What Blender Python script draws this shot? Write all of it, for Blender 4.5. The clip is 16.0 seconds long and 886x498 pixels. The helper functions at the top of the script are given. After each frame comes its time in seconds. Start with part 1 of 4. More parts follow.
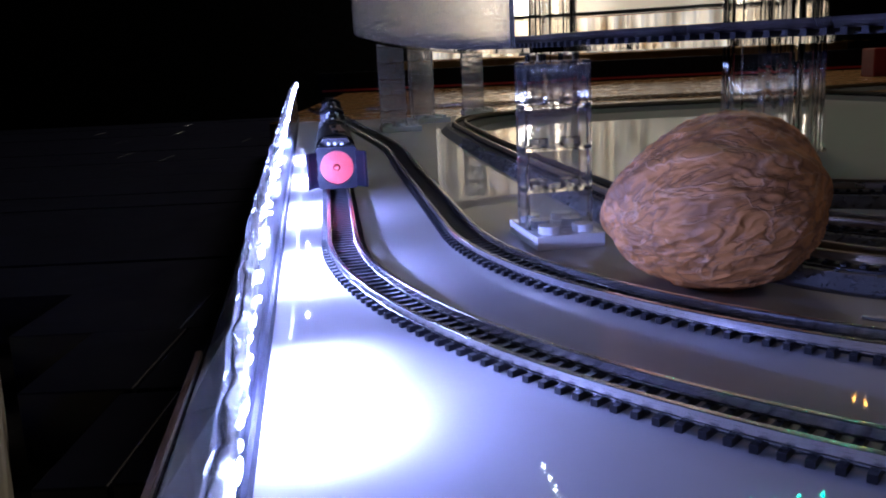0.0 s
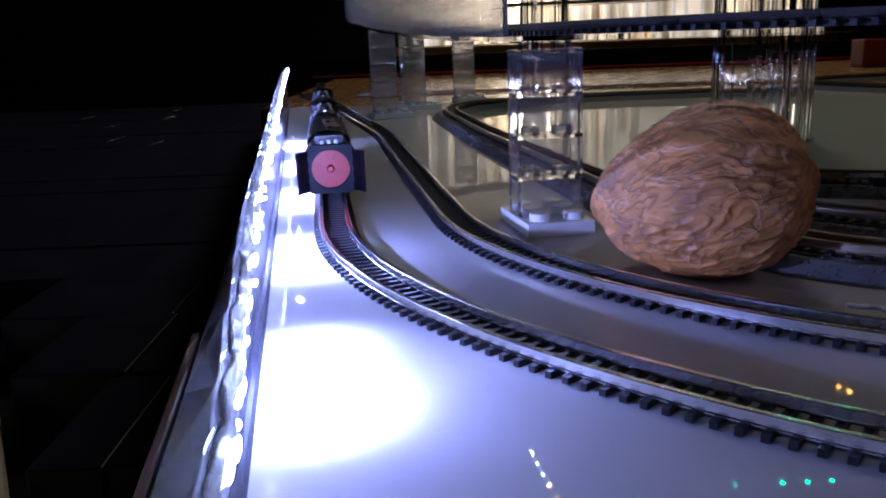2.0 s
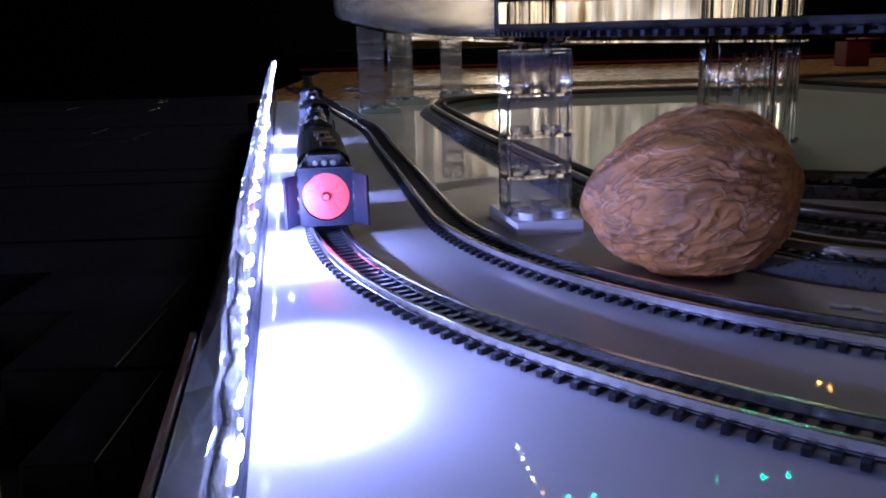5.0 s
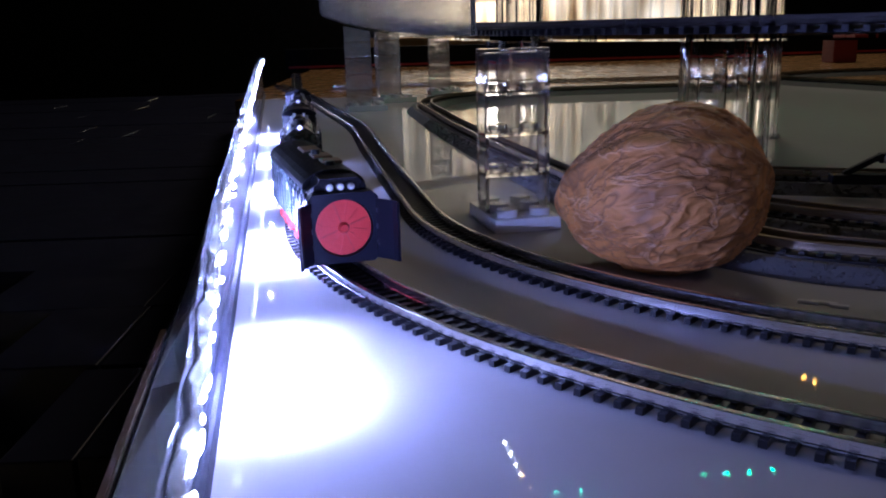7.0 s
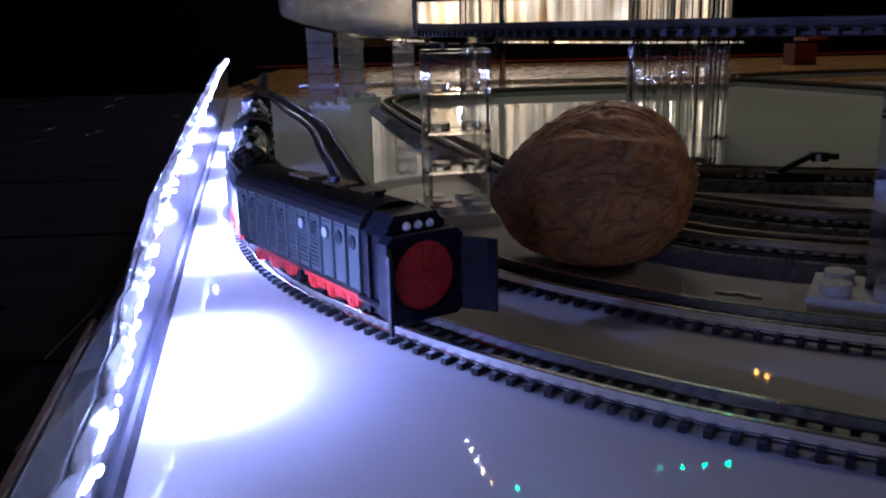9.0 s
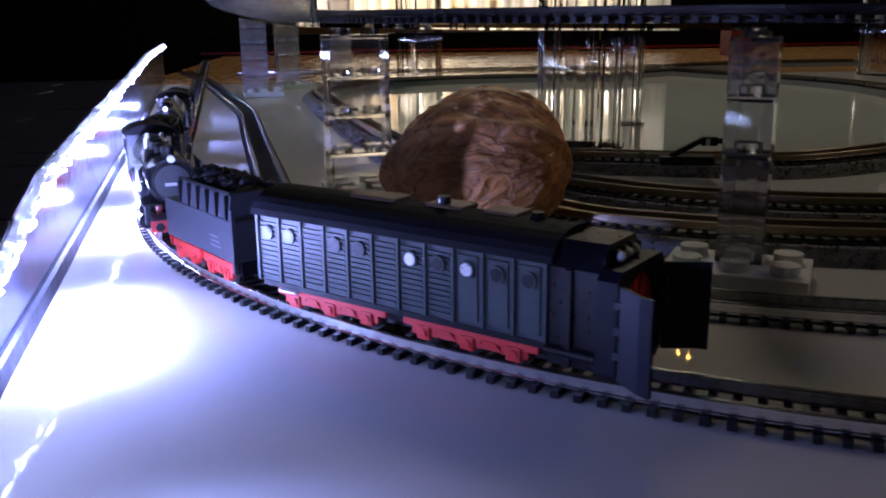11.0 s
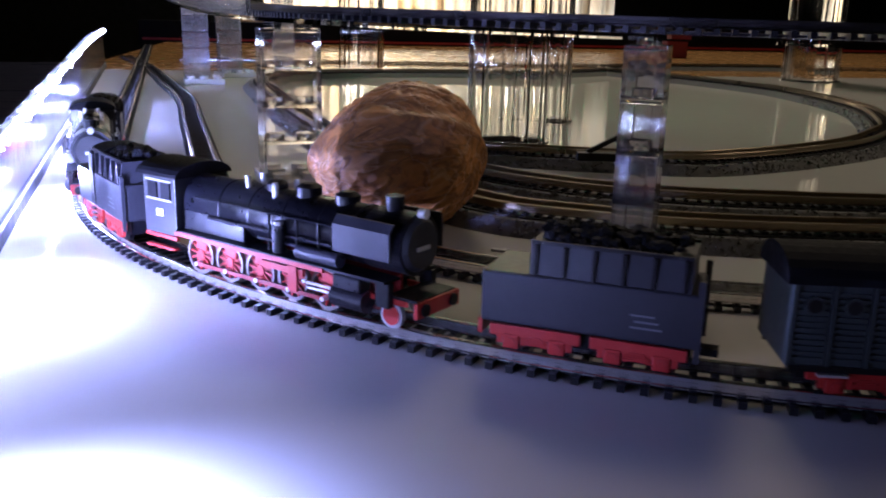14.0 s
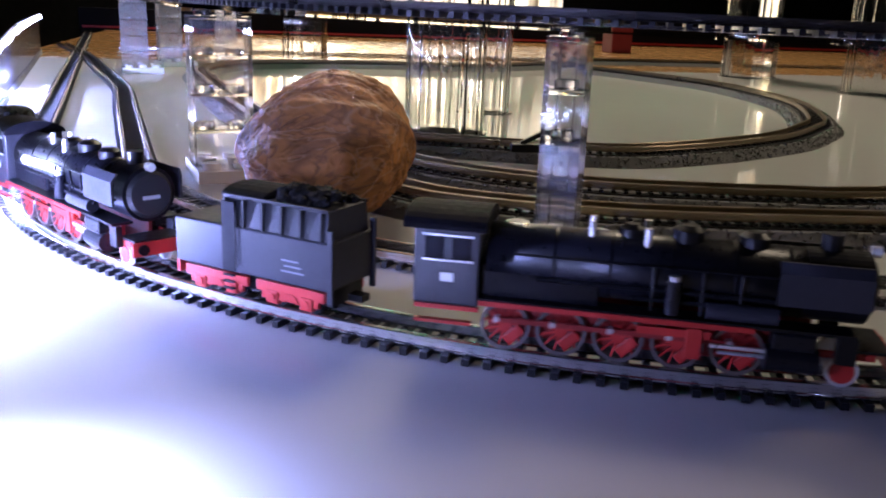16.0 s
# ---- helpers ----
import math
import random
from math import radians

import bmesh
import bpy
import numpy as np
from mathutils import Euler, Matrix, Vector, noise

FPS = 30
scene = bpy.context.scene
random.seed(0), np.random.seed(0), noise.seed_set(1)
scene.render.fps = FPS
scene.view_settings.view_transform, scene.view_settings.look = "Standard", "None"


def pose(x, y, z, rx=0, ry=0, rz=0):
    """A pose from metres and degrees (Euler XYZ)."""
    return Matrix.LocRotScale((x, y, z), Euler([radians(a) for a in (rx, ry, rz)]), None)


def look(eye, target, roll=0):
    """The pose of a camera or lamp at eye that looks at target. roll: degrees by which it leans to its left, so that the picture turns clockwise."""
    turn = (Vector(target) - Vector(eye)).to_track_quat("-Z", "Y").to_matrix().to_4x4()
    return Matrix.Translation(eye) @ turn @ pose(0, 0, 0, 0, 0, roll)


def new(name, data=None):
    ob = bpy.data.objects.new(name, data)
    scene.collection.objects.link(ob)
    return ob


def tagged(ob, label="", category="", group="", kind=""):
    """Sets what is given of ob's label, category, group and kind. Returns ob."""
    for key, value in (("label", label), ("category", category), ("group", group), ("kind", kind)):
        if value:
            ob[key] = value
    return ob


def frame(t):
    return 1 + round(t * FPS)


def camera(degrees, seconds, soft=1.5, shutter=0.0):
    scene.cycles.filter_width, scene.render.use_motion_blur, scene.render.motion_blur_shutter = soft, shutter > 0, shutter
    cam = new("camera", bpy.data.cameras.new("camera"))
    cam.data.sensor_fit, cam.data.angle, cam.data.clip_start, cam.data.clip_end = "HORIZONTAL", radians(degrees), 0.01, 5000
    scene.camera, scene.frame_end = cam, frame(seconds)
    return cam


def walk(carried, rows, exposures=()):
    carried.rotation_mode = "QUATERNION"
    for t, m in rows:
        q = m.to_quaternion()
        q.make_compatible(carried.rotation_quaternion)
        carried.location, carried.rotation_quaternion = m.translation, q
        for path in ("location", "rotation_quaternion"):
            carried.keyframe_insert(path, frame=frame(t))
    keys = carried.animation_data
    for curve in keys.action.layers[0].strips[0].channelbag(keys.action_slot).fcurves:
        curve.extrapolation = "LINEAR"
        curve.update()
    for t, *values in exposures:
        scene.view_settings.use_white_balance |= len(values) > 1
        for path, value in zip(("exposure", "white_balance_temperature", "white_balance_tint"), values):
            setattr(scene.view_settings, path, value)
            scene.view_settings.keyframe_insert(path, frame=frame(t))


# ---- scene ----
# All lengths below are in centimetres; CM turns them into metres.
CM = 0.01
cam = camera(54.0, 16.0, soft=2.0, shutter=0.5)
PATH = [
    (0, (0.006, 0.995, 4.366), (0.043, 20.523, 0.046), -2.64),
    (0.5, (0.009, 0.966, 4.387), (0.099, 20.483, 0.019), -2.49),
    (1, (-0.058, 0.893, 4.373), (0.132, 20.390, -0.080), -2.28),
    (1.5, (-0.175, 0.826, 4.419), (0.045, 20.311, -0.087), -2.17),
    (2, (-0.048, 0.825, 4.385), (0.220, 20.283, -0.231), -2.07),
    (2.5, (0.037, 0.727, 4.369), (0.423, 20.175, -0.284), -2.01),
    (3, (-0.057, 0.690, 4.495), (0.402, 20.129, -0.185), -2.13),
    (3.5, (-0.100, 0.640, 4.505), (0.457, 20.083, -0.149), -1.83),
    (4, (-0.180, 0.656, 4.514), (0.379, 20.091, -0.174), -1.62),
    (6.5, (-0.064, 0.611, 4.556), (0.663, 20.005, -0.277), -1.39),
    (7, (0.152, 0.491, 4.564), (0.928, 19.882, -0.275), -1.57),
    (7.5, (0.350, 0.367, 4.581), (1.265, 19.757, -0.235), -1.52),
    (8, (0.422, 0.223, 4.584), (1.463, 19.608, -0.224), -1.32),
    (8.5, (0.679, 0.163, 4.546), (1.819, 19.535, -0.293), -1.23),
    (9, (0.842, -0.090, 4.567), (2.213, 19.265, -0.282), -1.23),
    (9.5, (1.053, -0.407, 4.531), (2.723, 18.930, -0.297), -1.04),
    (10, (1.497, -0.433, 4.493), (3.397, 18.860, -0.422), -1.12),
    (12.5, (2.410, -2.321, 4.493), (5.650, 16.724, -0.684), 0.94),
    (13, (2.320, -2.482, 4.572), (5.785, 16.526, -0.594), 1.28),
    (13.5, (2.396, -2.368, 4.604), (5.811, 16.644, -0.581), 1.23),
    (14, (2.469, -2.398, 4.639), (6.090, 16.561, -0.598), 1.39),
    (14.5, (2.621, -2.347, 4.686), (6.365, 16.565, -0.634), 1.35),
    (15, (2.561, -2.460, 4.538), (6.662, 16.401, -0.700), 1.98),
    (15.5, (2.738, -2.576, 4.636), (7.253, 16.175, -0.656), 2.22),
    (16, (2.934, -2.596, 4.589), (7.652, 16.090, -0.759), 2.31),
]
walk(cam, [(t, look(Vector(e) * CM, Vector(g) * CM, r)) for t, e, g, r in PATH],
     exposures=[(0.0, 0.05, 5200, 14), (7.0, 0.12, 5250, 15), (9.0, 0.15, 5250, 15), (10.2, 0.33, 5350, 14), (12.5, 0.88, 5600, 13), (14.0, 1.2, 5650, 12), (15.0, 1.6, 5650, 12), (16.0, 2.15, 5650, 11)])

# ---- world and lights ----
world = bpy.data.worlds.new("night_room")
world.use_nodes = True
world.node_tree.nodes["Background"].inputs[0].default_value = (0.9, 0.75, 0.55, 1)
world.node_tree.nodes["Background"].inputs[1].default_value = 0.0004
scene.world = world

# the barrier runs beside the outer straight track
BX, BY = -0.14, 0.9902          # its direction, away from the camera
FOOT = (-2.35, 11.35)           # a place on its foot line


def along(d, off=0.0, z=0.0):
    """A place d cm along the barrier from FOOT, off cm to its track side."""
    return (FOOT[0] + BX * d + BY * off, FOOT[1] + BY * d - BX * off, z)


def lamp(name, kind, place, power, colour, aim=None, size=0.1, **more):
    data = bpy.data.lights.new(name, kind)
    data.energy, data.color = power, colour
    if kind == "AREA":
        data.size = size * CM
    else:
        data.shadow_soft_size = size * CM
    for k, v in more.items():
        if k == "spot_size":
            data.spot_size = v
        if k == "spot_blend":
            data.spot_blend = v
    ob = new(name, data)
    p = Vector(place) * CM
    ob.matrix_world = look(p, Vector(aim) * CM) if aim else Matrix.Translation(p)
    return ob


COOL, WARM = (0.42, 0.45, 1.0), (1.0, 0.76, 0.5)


def strip_z(d):
    """The height of the light strip over the table, d cm along the barrier: it climbs away from the camera."""
    return 0.95 + 0.14 * min(max(d + 3.0, 0.0), 6.5) + 0.024 * max(min(d, 40.0) - 3.5, 0.0)


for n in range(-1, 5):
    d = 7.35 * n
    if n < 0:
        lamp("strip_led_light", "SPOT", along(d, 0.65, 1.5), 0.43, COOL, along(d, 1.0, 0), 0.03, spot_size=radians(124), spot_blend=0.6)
        # Unseen fill point above the strip, added to brighten the near table.
        lamp("led_spill_fill", "POINT", along(d - 1, 0.5, 2.0), 0.035, COOL, None, 0.03)
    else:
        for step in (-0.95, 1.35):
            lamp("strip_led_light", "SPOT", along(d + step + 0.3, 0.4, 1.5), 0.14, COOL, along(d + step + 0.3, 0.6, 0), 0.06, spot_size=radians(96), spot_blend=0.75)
        lamp("led_spill_fill", "POINT", along(d, 0.5, 0.85), 0.135, COOL, None, 0.03)
lamp("room_lamp_light", "AREA", (40, 125, 100), 2.3, WARM, (22, 46, 0), 30)
lamp("side_lamp_light", "AREA", (60, 20, 42), 0.19, WARM, (6, 17, 1), 14)


# ---- materials ----
def material(name, colour, rough=0.5, metal=0.0, bump=0.0, scale=40.0, vary=0.25, spec=0.5, coat=0.0, detail=6.0):
    m = bpy.data.materials.new(name)
    m.use_nodes = True
    nt = m.node_tree
    b = nt.nodes["Principled BSDF"]
    b.inputs["Roughness"].default_value, b.inputs["Metallic"].default_value = rough, metal
    b.inputs["Specular IOR Level"].default_value, b.inputs["Coat Weight"].default_value = spec, coat
    co = nt.nodes.new("ShaderNodeTexCoord")
    big, fine = nt.nodes.new("ShaderNodeTexNoise"), nt.nodes.new("ShaderNodeTexNoise")
    big.inputs["Scale"].default_value, fine.inputs["Scale"].default_value = scale, scale * 9
    big.inputs["Detail"].default_value = fine.inputs["Detail"].default_value = detail
    for n in (big, fine):
        nt.links.new(co.outputs["Object"], n.inputs["Vector"])
    mix = nt.nodes.new("ShaderNodeMix")
    mix.data_type = "RGBA"
    lo, hi = [c * (1 - vary) for c in colour], [min(1, c * (1 + vary)) for c in colour]
    mix.inputs[6].default_value, mix.inputs[7].default_value = (*lo, 1), (*hi, 1)
    add = nt.nodes.new("ShaderNodeMath")
    add.operation = "MULTIPLY_ADD"
    nt.links.new(fine.outputs["Fac"], add.inputs[0])
    add.inputs[1].default_value = 0.5
    half = nt.nodes.new("ShaderNodeMath")
    half.operation = "MULTIPLY"
    half.inputs[1].default_value = 0.5
    nt.links.new(big.outputs["Fac"], half.inputs[0])
    nt.links.new(half.outputs[0], add.inputs[2])
    nt.links.new(add.outputs[0], mix.inputs[0])
    nt.links.new(mix.outputs[2], b.inputs["Base Color"])
    rr = nt.nodes.new("ShaderNodeMapRange")
    rr.inputs[3].default_value, rr.inputs[4].default_value = max(0.02, rough * 0.7), min(1, rough * 1.3)
    nt.links.new(fine.outputs["Fac"], rr.inputs[0])
    nt.links.new(rr.outputs[0], b.inputs["Roughness"])
    if bump:
        bm = nt.nodes.new("ShaderNodeBump")
        bm.inputs["Strength"].default_value, bm.inputs["Distance"].default_value = bump, 0.0003
        nt.links.new(fine.outputs["Fac"], bm.inputs["Height"])
        nt.links.new(bm.outputs[0], b.inputs["Normal"])
    return m


def clear(name, tint=(1, 1, 1), rough=0.02, ior=1.49, bump=0.1, stretch=(1, 1, 1), haze=0.0):
    m = bpy.data.materials.new(name)
    m.use_nodes = True
    nt = m.node_tree
    b = nt.nodes["Principled BSDF"]
    b.inputs["Transmission Weight"].default_value, b.inputs["IOR"].default_value = 1.0 - haze, ior
    b.inputs["Base Color"].default_value, b.inputs["Roughness"].default_value = (*tint, 1), rough
    no, co, bu = nt.nodes.new("ShaderNodeTexNoise"), nt.nodes.new("ShaderNodeTexCoord"), nt.nodes.new("ShaderNodeBump")
    no.inputs["Scale"].default_value, bu.inputs["Strength"].default_value, bu.inputs["Distance"].default_value = 300, bump, 0.0002
    mp = nt.nodes.new("ShaderNodeMapping")
    mp.inputs["Scale"].default_value = stretch
    nt.links.new(co.outputs["Object"], mp.inputs["Vector"])
    nt.links.new(mp.outputs[0], no.inputs["Vector"])
    nt.links.new(no.outputs["Fac"], bu.inputs["Height"])
    nt.links.new(bu.outputs[0], b.inputs["Normal"])
    return m


def glow(name, colour, power):
    m = bpy.data.materials.new(name)
    m.use_nodes = True
    b = m.node_tree.nodes["Principled BSDF"]
    b.inputs["Emission Color"].default_value, b.inputs["Emission Strength"].default_value = (*colour, 1), power
    b.inputs["Base Color"].default_value = (*colour, 1)
    return m


def glow_curtain_material():
    """Self-glowing pale cloth: bright patches and long dim folds painted into its emission."""
    m = glow("glowing_pale_cloth", (1.0, 0.84, 0.6), 0.5)
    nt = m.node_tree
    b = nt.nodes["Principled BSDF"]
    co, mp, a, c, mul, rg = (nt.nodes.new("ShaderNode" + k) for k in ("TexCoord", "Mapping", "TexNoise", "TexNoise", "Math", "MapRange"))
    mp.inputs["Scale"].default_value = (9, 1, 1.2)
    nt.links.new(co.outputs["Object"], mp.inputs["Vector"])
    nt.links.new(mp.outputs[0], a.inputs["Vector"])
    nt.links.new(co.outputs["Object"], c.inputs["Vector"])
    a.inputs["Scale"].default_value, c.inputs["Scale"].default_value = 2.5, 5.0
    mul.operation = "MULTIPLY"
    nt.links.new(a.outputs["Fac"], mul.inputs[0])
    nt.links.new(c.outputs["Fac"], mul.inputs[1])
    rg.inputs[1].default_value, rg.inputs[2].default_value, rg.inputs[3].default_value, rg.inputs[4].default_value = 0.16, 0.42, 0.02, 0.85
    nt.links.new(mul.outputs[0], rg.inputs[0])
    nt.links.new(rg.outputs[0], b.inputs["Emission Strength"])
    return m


def nut_material():
    """Walnut shell: pale veins and dark blotches drawn out along the nut."""
    m = material("walnut_shell", (0.62, 0.27, 0.075), 0.55, bump=0.6, scale=70, vary=0.35)
    nt = m.node_tree
    b = nt.nodes["Principled BSDF"]
    old = b.inputs["Base Color"].links[0].from_socket
    co, mp = nt.nodes.new("ShaderNodeTexCoord"), nt.nodes.new("ShaderNodeMapping")
    mp.inputs["Scale"].default_value = (0.45, 1, 1)
    nt.links.new(co.outputs["Object"], mp.inputs["Vector"])
    col, ups = old, []
    for scale, width, shade in ((95, 0.075, (0.2, 0.085, 0.032, 1)), (210, 0.05, (0.25, 0.11, 0.045, 1)), (150, 0.026, (0.72, 0.42, 0.22, 1))):
        no, di, ab, rg, mx = (nt.nodes.new("ShaderNode" + k) for k in ("TexNoise", "Math", "Math", "MapRange", "Mix"))
        no.inputs["Scale"].default_value, no.inputs["Detail"].default_value, no.inputs["Distortion"].default_value = scale, 3, 0.6
        nt.links.new(mp.outputs[0], no.inputs["Vector"])
        di.operation, ab.operation, mx.data_type = "SUBTRACT", "ABSOLUTE", "RGBA"
        di.inputs[1].default_value = 0.5
        nt.links.new(no.outputs["Fac"], di.inputs[0])
        nt.links.new(di.outputs[0], ab.inputs[0])
        nt.links.new(ab.outputs[0], rg.inputs[0])
        rg.inputs[1].default_value, rg.inputs[2].default_value, rg.inputs[3].default_value, rg.inputs[4].default_value = 0, width, 0.65, 0
        nt.links.new(rg.outputs[0], mx.inputs[0])
        nt.links.new(col, mx.inputs[6])
        mx.inputs[7].default_value = shade
        col = mx.outputs[2]
        ups.append(rg.outputs[0])
    nt.links.new(col, b.inputs["Base Color"])
    # grooves sink, pale veins stand up
    deep, rise = nt.nodes.new("ShaderNodeMath"), nt.nodes.new("ShaderNodeMath")
    deep.operation, rise.operation = "ADD", "SUBTRACT"
    nt.links.new(ups[0], deep.inputs[0])
    nt.links.new(ups[1], deep.inputs[1])
    nt.links.new(ups[2], rise.inputs[0])
    nt.links.new(deep.outputs[0], rise.inputs[1])
    bu = nt.nodes.new("ShaderNodeBump")
    bu.inputs["Strength"].default_value, bu.inputs["Distance"].default_value = 0.7, 0.0003
    nt.links.new(rise.outputs[0], bu.inputs["Height"])
    nt.links.new(b.inputs["Normal"].links[0].from_socket, bu.inputs["Normal"])
    nt.links.new(bu.outputs[0], b.inputs["Normal"])
    return m


TABLE = material("glossy_white_table", (0.46, 0.445, 0.43), 0.3, bump=0.03, scale=12, vary=0.06, coat=0.45, spec=0.0)
BLACK = material("black_plastic", (0.005, 0.005, 0.007), 0.36, bump=0.15, scale=120, spec=0.25)
BLACK_MATT = material("matt_black_board", (0.006, 0.006, 0.009), 0.6, bump=0.4, scale=30, spec=0.12)
GLOSS_BLACK = material("gloss_black_sheet", (0.005, 0.005, 0.008), 0.16, bump=0.6, scale=9, spec=0.16)
SLEEPER = material("black_sleeper_plastic", (0.007, 0.007, 0.009), 0.35, bump=0.2, scale=200)
RAIL = material("nickel_rail", (0.88, 0.86, 0.85), 0.2, metal=1.0, bump=0.0, scale=9, vary=0.1, detail=1.0)
# Ramp rails: a much darker base colour than the table rails.
RAIL_DARK = material("dark_rail", (0.07, 0.062, 0.055), 0.3, metal=0.7, scale=9, vary=0.25, detail=1.0)
RAIL_OLD = material("dull_bronze_rail", (0.3, 0.24, 0.16), 0.32, metal=0.8, scale=9, vary=0.25, detail=1.0)
BALLAST = material("grey_ballast", (0.15, 0.148, 0.14), 0.9, bump=0.5, scale=260, vary=0.35)
NUTSHELL = nut_material()
LEGO_WHITE = material("white_plastic", (0.78, 0.77, 0.74), 0.25, scale=80, vary=0.04)
# Shelf gloss: the blue in its colour stands for the strip's haze and sheen.
SHELF = material("haze_blue_gloss", (0.016, 0.018, 0.045), 0.4, bump=0.1, scale=8, vary=0.5)
GLOW_CURTAIN = glow_curtain_material()
LAMPGLOW = glow("warm_lamp_glow", (1.0, 0.85, 0.6), 30.0)
LED = glow("white_led", (0.62, 0.66, 1.0), 24.0)
CLEAR = clear("clear_plastic", rough=0.012, ior=1.36, haze=0.03)
CLEAR_SOLID = clear("solid_clear_plastic", (0.97, 0.97, 1.0), 0.02, bump=0.2, haze=0.04)
CLEAR_FAR = clear("scuffed_clear_plastic", (0.97, 0.97, 1.0), 0.06, bump=0.8, haze=0.08)
FROSTED = clear("frosted_plastic", (0.95, 0.96, 1.0), 0.2, bump=0.5, haze=0.12)
BRUSHED = clear("brushed_clear_sheet", (0.9, 0.9, 0.88), 0.1, bump=0.5, stretch=(0.03, 0.03, 6), haze=0.02)
BRONZE = material("bronze_edge_trim", (0.35, 0.24, 0.17), 0.35, metal=0.6, scale=60)
CREAM = material("cream_cardboard", (0.75, 0.68, 0.52), 0.7, bump=0.2, scale=20)
STREAK_TUBE = clear("drawn_acrylic_tube", (0.98, 0.98, 0.97), 0.0, bump=0.06, stretch=(2.6, 2.6, 0.01))
CLEAR_TUBE = clear("clear_acrylic_tube", (0.98, 0.98, 0.97), 0.0, bump=0.02)
GREYGREEN = material("dark_green_grey_paint", (0.044, 0.054, 0.055), 0.42, bump=0.2, scale=150, spec=0.2)
ROOF = material("dark_roof_paint", (0.008, 0.008, 0.01), 0.7, bump=0.2, scale=120, spec=0.06)
RED = material("red_paint", (0.46, 0.022, 0.018), 0.45, bump=0.15, scale=150, vary=0.15)
TENDER = material("satin_black_paint", (0.03, 0.03, 0.038), 0.42, bump=0.12, scale=120, spec=0.3)
SILVER = material("silver_paint", (0.75, 0.75, 0.76), 0.3, metal=0.7, scale=150, vary=0.1)
FADED = material("faded_lettering_paint", (0.16, 0.16, 0.18), 0.6, scale=150)
TYRE = material("worn_steel_tyre", (0.2, 0.17, 0.165), 0.4, metal=0.8, scale=150, vary=0.15)
COAL = material("coal", (0.008, 0.008, 0.009), 0.6, bump=0.8, scale=400, spec=0.12)
HATCH = material("brown_hatch_paint", (0.16, 0.09, 0.06), 0.6, bump=0.2, scale=120)
WING = material("dark_wing_paint", (0.006, 0.006, 0.012), 0.45, bump=0.1, scale=120, spec=0.15)
LOCO = material("satin_black_boiler", (0.007, 0.007, 0.01), 0.3, bump=0.12, scale=120, spec=0.26)
CABGREY = material("satin_black_cab", (0.028, 0.028, 0.033), 0.38, bump=0.12, scale=120)
DOORGREY = material("dark_grey_door", (0.02, 0.021, 0.023), 0.5, bump=0.15, scale=120)
RED_DARK = material("dark_red_paint", (0.25, 0.015, 0.012), 0.5, bump=0.15, scale=150)
LENS = material("lamp_lens_white", (0.85, 0.85, 0.8), 0.15, scale=100, vary=0.05)
WOOD = material("warm_brown_floor", (0.42, 0.235, 0.085), 0.26, bump=0.1, scale=6, vary=0.3)
WALLM = material("unlit_black_wall", (0.004, 0.004, 0.005), 0.8, bump=0.1, scale=4)


# ---- mesh helpers ----
def mesh_of(name, bm, mat, smooth=False):
    for v in bm.verts:
        v.co *= CM
    bmesh.ops.recalc_face_normals(bm, faces=bm.faces)
    me = bpy.data.meshes.new(name)
    bm.to_mesh(me)
    bm.free()
    me.materials.append(mat)
    if smooth:
        for p in me.polygons:
            p.use_smooth = True
    return me


def part(name, bm, mat, parent=None, label="", at=None, smooth=False):
    ob = new(name, mesh_of(name, bm, mat, smooth))
    ob.parent = parent
    if at is not None:
        ob.matrix_basis = at
    if label:
        ob["label"] = label
    return ob


def at(x, y, z, rx=0, ry=0, rz=0):
    return pose(x * CM, y * CM, z * CM, rx, ry, rz)


def box(bm, x0, x1, y0, y1, z0, z1, bevel=0.0):
    r = bmesh.ops.create_cube(bm, size=1)
    for v in r["verts"]:
        v.co = Vector((x0 + (v.co.x + 0.5) * (x1 - x0), y0 + (v.co.y + 0.5) * (y1 - y0), z0 + (v.co.z + 0.5) * (z1 - z0)))
    if bevel:
        edges = {e for v in r["verts"] for e in v.link_edges}
        bmesh.ops.bevel(bm, geom=list(edges), offset=bevel, segments=2, affect="EDGES", profile=0.5)
    return bm


def cyl(bm, x, y, z, r, h, axis="z", n=20, r2=None):
    """A cylinder from (x, y, z) for h along the axis."""
    g = bmesh.ops.create_cone(bm, cap_ends=True, segments=n, radius1=r, radius2=r if r2 is None else r2, depth=h)
    turn = {"z": Matrix(), "x": Matrix.Rotation(radians(90), 4, "Y"), "y": Matrix.Rotation(radians(-90), 4, "X")}[axis]
    off = {"z": (0, 0, h / 2), "x": (h / 2, 0, 0), "y": (0, h / 2, 0)}[axis]
    bmesh.ops.transform(bm, matrix=Matrix.Translation(Vector((x, y, z)) + Vector(off)) @ turn, verts=g["verts"])
    return bm


